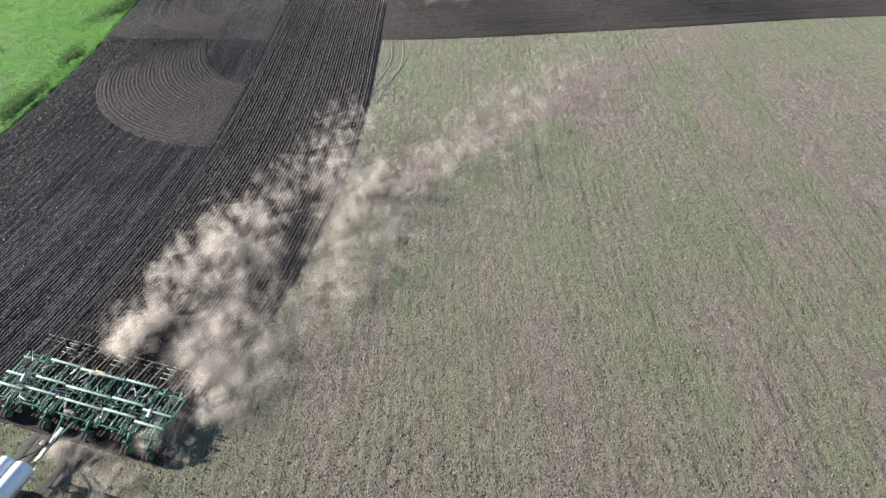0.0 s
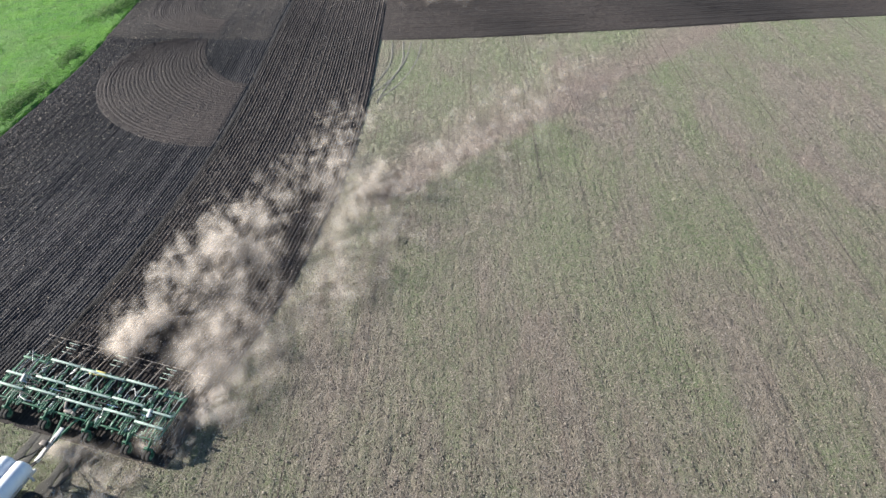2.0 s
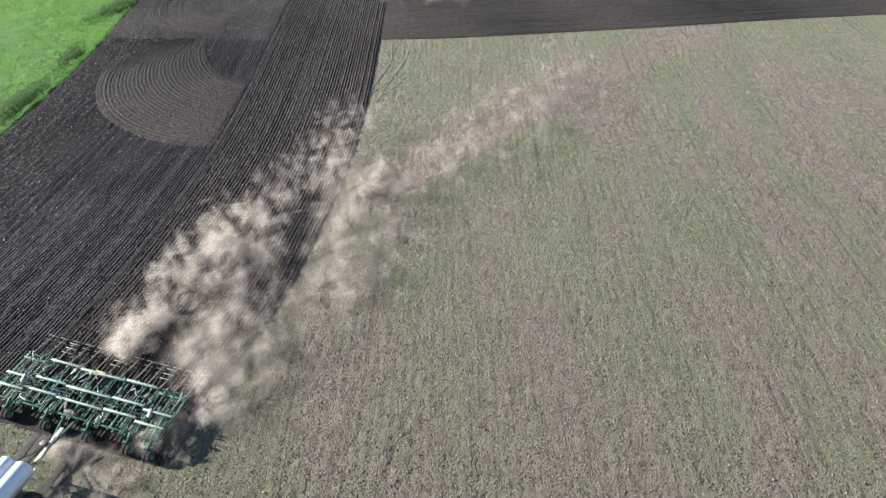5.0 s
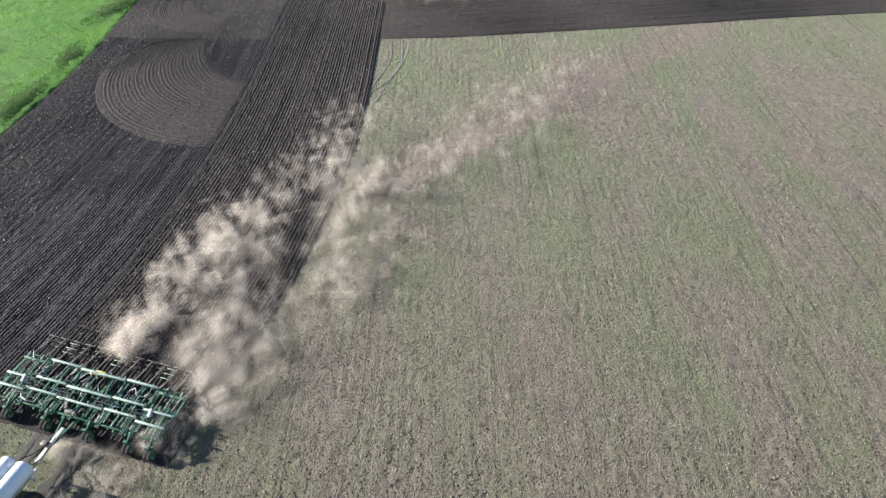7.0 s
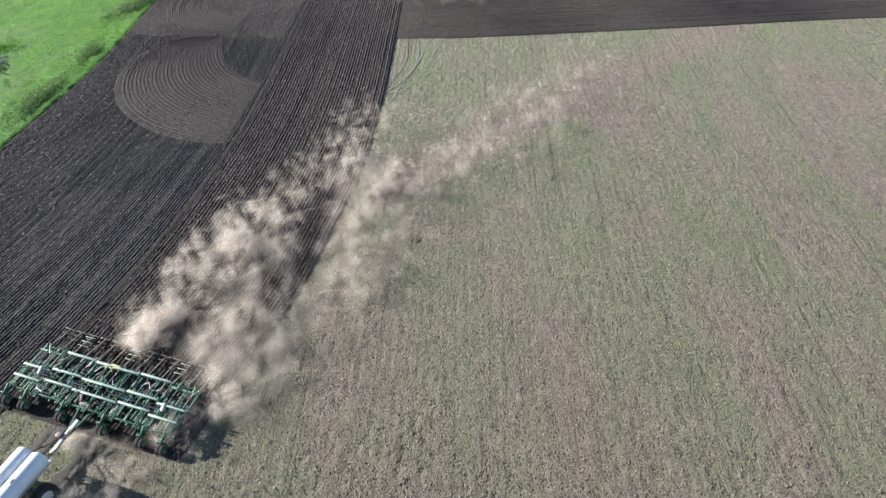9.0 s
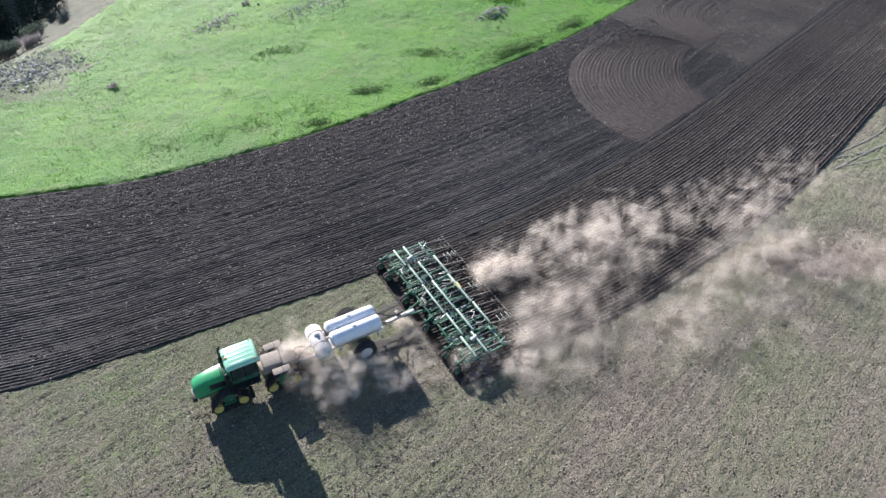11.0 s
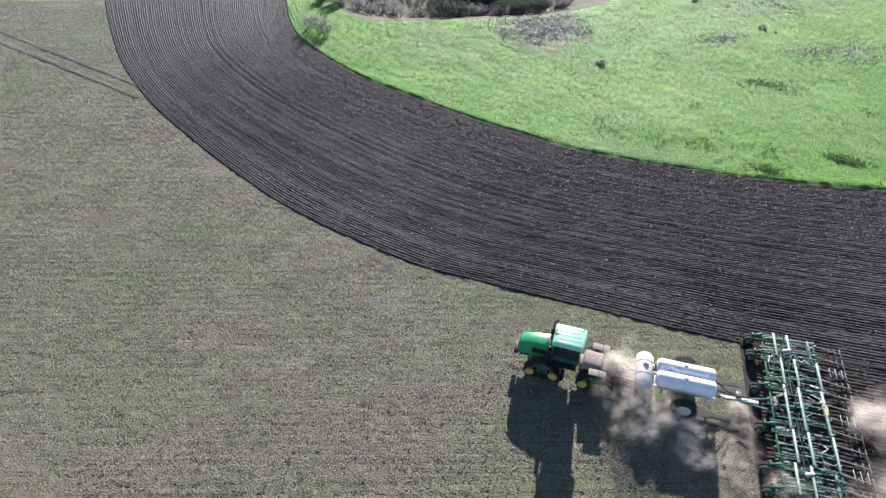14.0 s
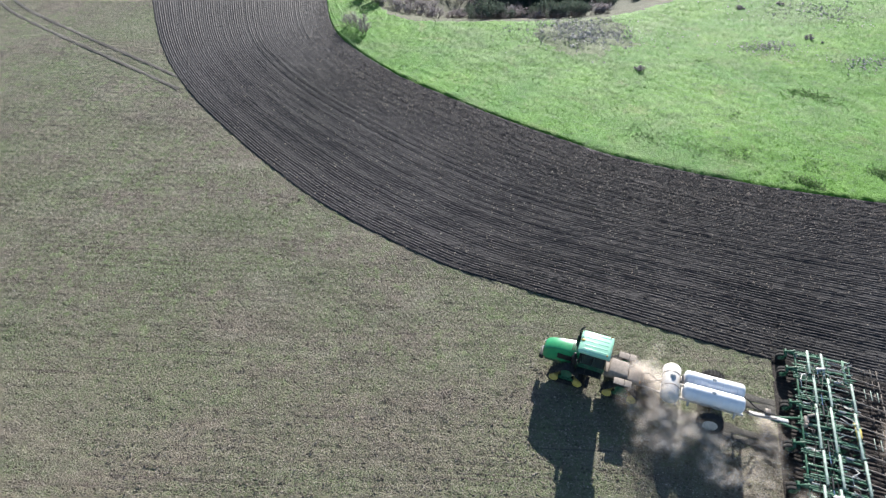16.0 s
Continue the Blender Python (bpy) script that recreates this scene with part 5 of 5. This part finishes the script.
for x, y, sc in ((-96.4, 51.5, 1.0), (-108.8, 44.9, 1.0), (-111.0, 52.2, 0.8), (-87.0, 80.5, 0.9)):
    plant(lone, x, y, sc, r_b.uniform(0, 360))

# ---------------------------------------------------------------- dust: clouds of soft airborne puffs


def make_dust(name, thick):
    """Soft puffs: each thins out from its middle to its rim and is torn into wisps."""
    k = Nodes(name)
    col = k.ramp(island(k), (0.0, (0.74, 0.67, 0.60)), (1.0, (0.84, 0.77, 0.695)))
    d, tl, mx = k.n("ShaderNodeBsdfDiffuse"), k.n("ShaderNodeBsdfTranslucent"), k.n("ShaderNodeMixShader", Fac=0.55)
    k.link(col, d.inputs["Color"])
    k.link(col, tl.inputs["Color"])
    k.link(d.outputs[0], mx.inputs[1])
    k.link(tl.outputs[0], mx.inputs[2])
    clear, veil = k.n("ShaderNodeBsdfTransparent"), k.n("ShaderNodeMixShader")
    uv, axes = k.n("ShaderNodeUVMap"), k.n("ShaderNodeSeparateXYZ")
    k.link(uv.outputs[0], axes.inputs[0])
    u, v = axes.outputs[0], axes.outputs[1]
    body = k.math("MAXIMUM", k.math("SUBTRACT", 1.0, k.math("ADD", k.math("MULTIPLY", u, u), k.math("MULTIPLY", v, v))), 0.0)
    wisp = k.step(k.noise(0.60, 2, 0.60, k.place((1, 0.5, 1), radians(28))), 0.26, 0.74)
    k.link(k.math("MULTIPLY", k.math("MULTIPLY", k.math("MULTIPLY", body, body), wisp), thick), veil.inputs[0])
    k.link(clear.outputs[0], veil.inputs[1])
    k.link(mx.outputs[0], veil.inputs[2])
    k.link(veil.outputs[0], k.t.nodes["Material Output"].inputs["Surface"])
    return k.m


DUST, HAZE = make_dust("airborne_dust", 0.19), make_dust("thin_airborne_dust", 0.14)
scene.cycles.transparent_max_bounces = 96


def cloud_noise(p, seed):
    """Smooth random field, 0 to 1, at an array of points."""
    g = np.random.RandomState(seed).uniform(0, 1, (24, 24, 24))
    i = np.floor(p).astype(int)
    f = p - i
    f = f * f * (3 - 2 * f)
    out = 0
    for dx in (0, 1):
        for dy in (0, 1):
            for dz in (0, 1):
                w = (f[:, 0] if dx else 1 - f[:, 0]) * (f[:, 1] if dy else 1 - f[:, 1]) * (f[:, 2] if dz else 1 - f[:, 2])
                out = out + w * g[(i[:, 0] + dx) % 24, (i[:, 1] + dy) % 24, (i[:, 2] + dz) % 24]
    return out


def billow(p, size, seed):
    return 0.48 * cloud_noise(p / size, seed) + 0.35 * cloud_noise(p / size * 2.3 + 7, seed + 1) + 0.17 * cloud_noise(p / size * 5 + 3, seed + 2)


def puffs(name, p, size, material, label, seed):
    """Soft eight-sided puffs at the points, turned every which way but never edge-on to the sun or flat against it."""
    r = np.random.RandomState(seed)
    p = p[p[:, 2] > 0.12]
    n = len(p)
    to_sun = np.array([math.sin(SUN_AZ) * math.cos(SUN_EL), math.cos(SUN_AZ) * math.cos(SUN_EL), math.sin(SUN_EL)])
    up = r.normal(0, 1, (n * 12, 3))
    up /= np.linalg.norm(up, axis=1)[:, None]
    lit = np.abs(up @ to_sun)
    up = up[(lit > 0.40) & (lit < 0.80) & (np.abs(up[:, 2]) > 0.3)][:n]
    p, n = p[:len(up)], min(n, len(up))
    a = np.cross(up, r.normal(0, 1, (n, 3)))
    a /= np.linalg.norm(a, axis=1)[:, None]
    b = np.cross(up, a)
    s = (size * r.uniform(0.55, 1.25, n))[:, None]
    ring = np.array([(math.cos(k * math.pi / 4), math.sin(k * math.pi / 4)) for k in range(8)]) * 1.082
    v = np.stack([p + (cx * a + cy * b) * s for cx, cy in ring], 1)
    ob = stuff(name, v.reshape(-1, 3), np.arange(8 * n).reshape(-1, 8), material, label, "dust")
    ob.data.uv_layers.new(name="puff").data.foreach_set("uv", np.tile(ring.reshape(-1).astype(np.float32), n))
    return ob


def plume(n, line, half, height, seed, size=3.0, cut=(0.42, 0.62), fade=(1.0, 1.0), stretch=None):
    """Points of a drifting plume along a ground line; half width and height grow from its start to its end."""
    r = np.random.RandomState(seed)
    s = r.uniform(0, 1, n) ** 1.15
    pts = np.array(line, float)
    at = np.linspace(0, 1, len(pts))
    c = np.c_[np.interp(s, at, pts[:, 0]), np.interp(s, at, pts[:, 1])]
    d = np.c_[np.interp(s + 0.02, at, pts[:, 0]), np.interp(s + 0.02, at, pts[:, 1])] - np.c_[np.interp(s - 0.02, at, pts[:, 0]), np.interp(s - 0.02, at, pts[:, 1])]
    d /= np.linalg.norm(d, axis=1)[:, None]
    w = half[0] + (half[1] - half[0]) * s
    u = r.normal(0, 0.5, n) * w
    h = height[0] + (height[1] - height[0]) * s
    z = np.abs(r.normal(0, 0.55, n)) * h
    p = np.c_[c[:, 0] - d[:, 1] * u, c[:, 1] + d[:, 0] * u, z]
    ang = math.atan2(pts[-1, 1] - pts[0, 1], pts[-1, 0] - pts[0, 0])
    q = np.c_[(p[:, 0] * math.cos(ang) + p[:, 1] * math.sin(ang)) / (stretch or 2.1), -p[:, 0] * math.sin(ang) + p[:, 1] * math.cos(ang), p[:, 2] * 1.2]
    dens = np.clip((billow(q + 50, size, seed) - cut[0]) / (cut[1] - cut[0]), 0, 1) * (fade[0] + (fade[1] - fade[0]) * s)
    return p[r.uniform(0, 1, n) < dens]


main = np.vstack([
    plume(3400, [(-25.6, 30.5), (-22.3, 38), (-18.8, 47), (-14, 57), (-8, 68)], (1.5, 4.4), (1.0, 3.0), 81, 3.4, (0.30, 0.74), (0.9, 0.22)),
    plume(800, [(-29.0, 31.5), (-26.5, 37), (-23, 45), (-19, 53)], (0.6, 2.2), (0.8, 1.8), 62, 2.0, (0.42, 0.70), (0.7, 0.20)),
    plume(320, [(-12.6, 56.5), (-11.0, 58.5), (-8.5, 61)], (1.0, 2.2), (2.2, 2.0), 64, 2.0, (0.36, 0.74), (0.9, 0.4)),
])
puffs("dust_plume", main, 1.0, DUST, "billowing beige dust plume behind the cultivator", 71)
haze = np.vstack([
    plume(3000, [(-20.5, 27.5), (-17, 36), (-13, 46), (-7, 57)], (2.4, 5.5), (0.9, 2.4), 63, 3.2, (0.34, 0.70), (0.45, 0.6)),
    plume(3900, [(-17.0, 25), (-10.5, 38), (-3, 52), (6, 66), (18, 84)], (3.0, 8.0), (0.8, 2.6), 65, 5.0, (0.34, 0.74), (0.35, 0.45)),
])
puffs("dust_haze", haze, 1.35, HAZE, "thin dust haze drifting over the stubble", 72)
ahead = on_course(10.2)


def local(pts, m):
    return np.array([tuple(m @ Vector(p)) for p in pts])[:, :2]


near = np.vstack([
    plume(2700, local([(0.6, 0.9, 0), (-0.6, -0.2, 0), (-2.4, -1.4, 0), (-5.2, -2.6, 0)], ahead), (1.1, 2.2), (1.9, 1.7), 66, 1.7, (0.36, 0.66), (1.0, 0.6), 1.3),
    plume(1800, local([(-1.4, -3.2, 0), (-3.4, -5.0, 0), (-6.0, -6.6, 0)], ahead), (1.3, 2.6), (0.9, 1.2), 67, 1.9, (0.38, 0.70), (0.8, 0.5), 1.3),
    plume(1300, local([(0.5, -8.2, 0), (-2.5, -8.7, 0), (-6.5, -9.8, 0)], ahead), (0.9, 1.8), (0.5, 0.8), 68, 1.8, (0.40, 0.70), (0.9, 0.6), 1.3),
    plume(1250, local([(-5.6, -11.0, 0), (-7.6, -13.5, 0), (-8.6, -16.5, 0)], ahead), (1.2, 2.4), (0.9, 1.4), 69, 2.0, (0.38, 0.70), (0.7, 0.8), 1.5),
])
puffs("dust_cloud", near, 0.70, DUST, "dust swirling up behind the tractor and tank cart", 73)
far = plume(380, [(-20, 104), (5, 108), (30, 112)], (5, 7), (2.5, 3.0), 70, 8.0, (0.40, 0.80), (0.30, 0.5))
puffs("dust_far", far, 1.8, HAZE, "faint dust hanging over the far headland", 74)
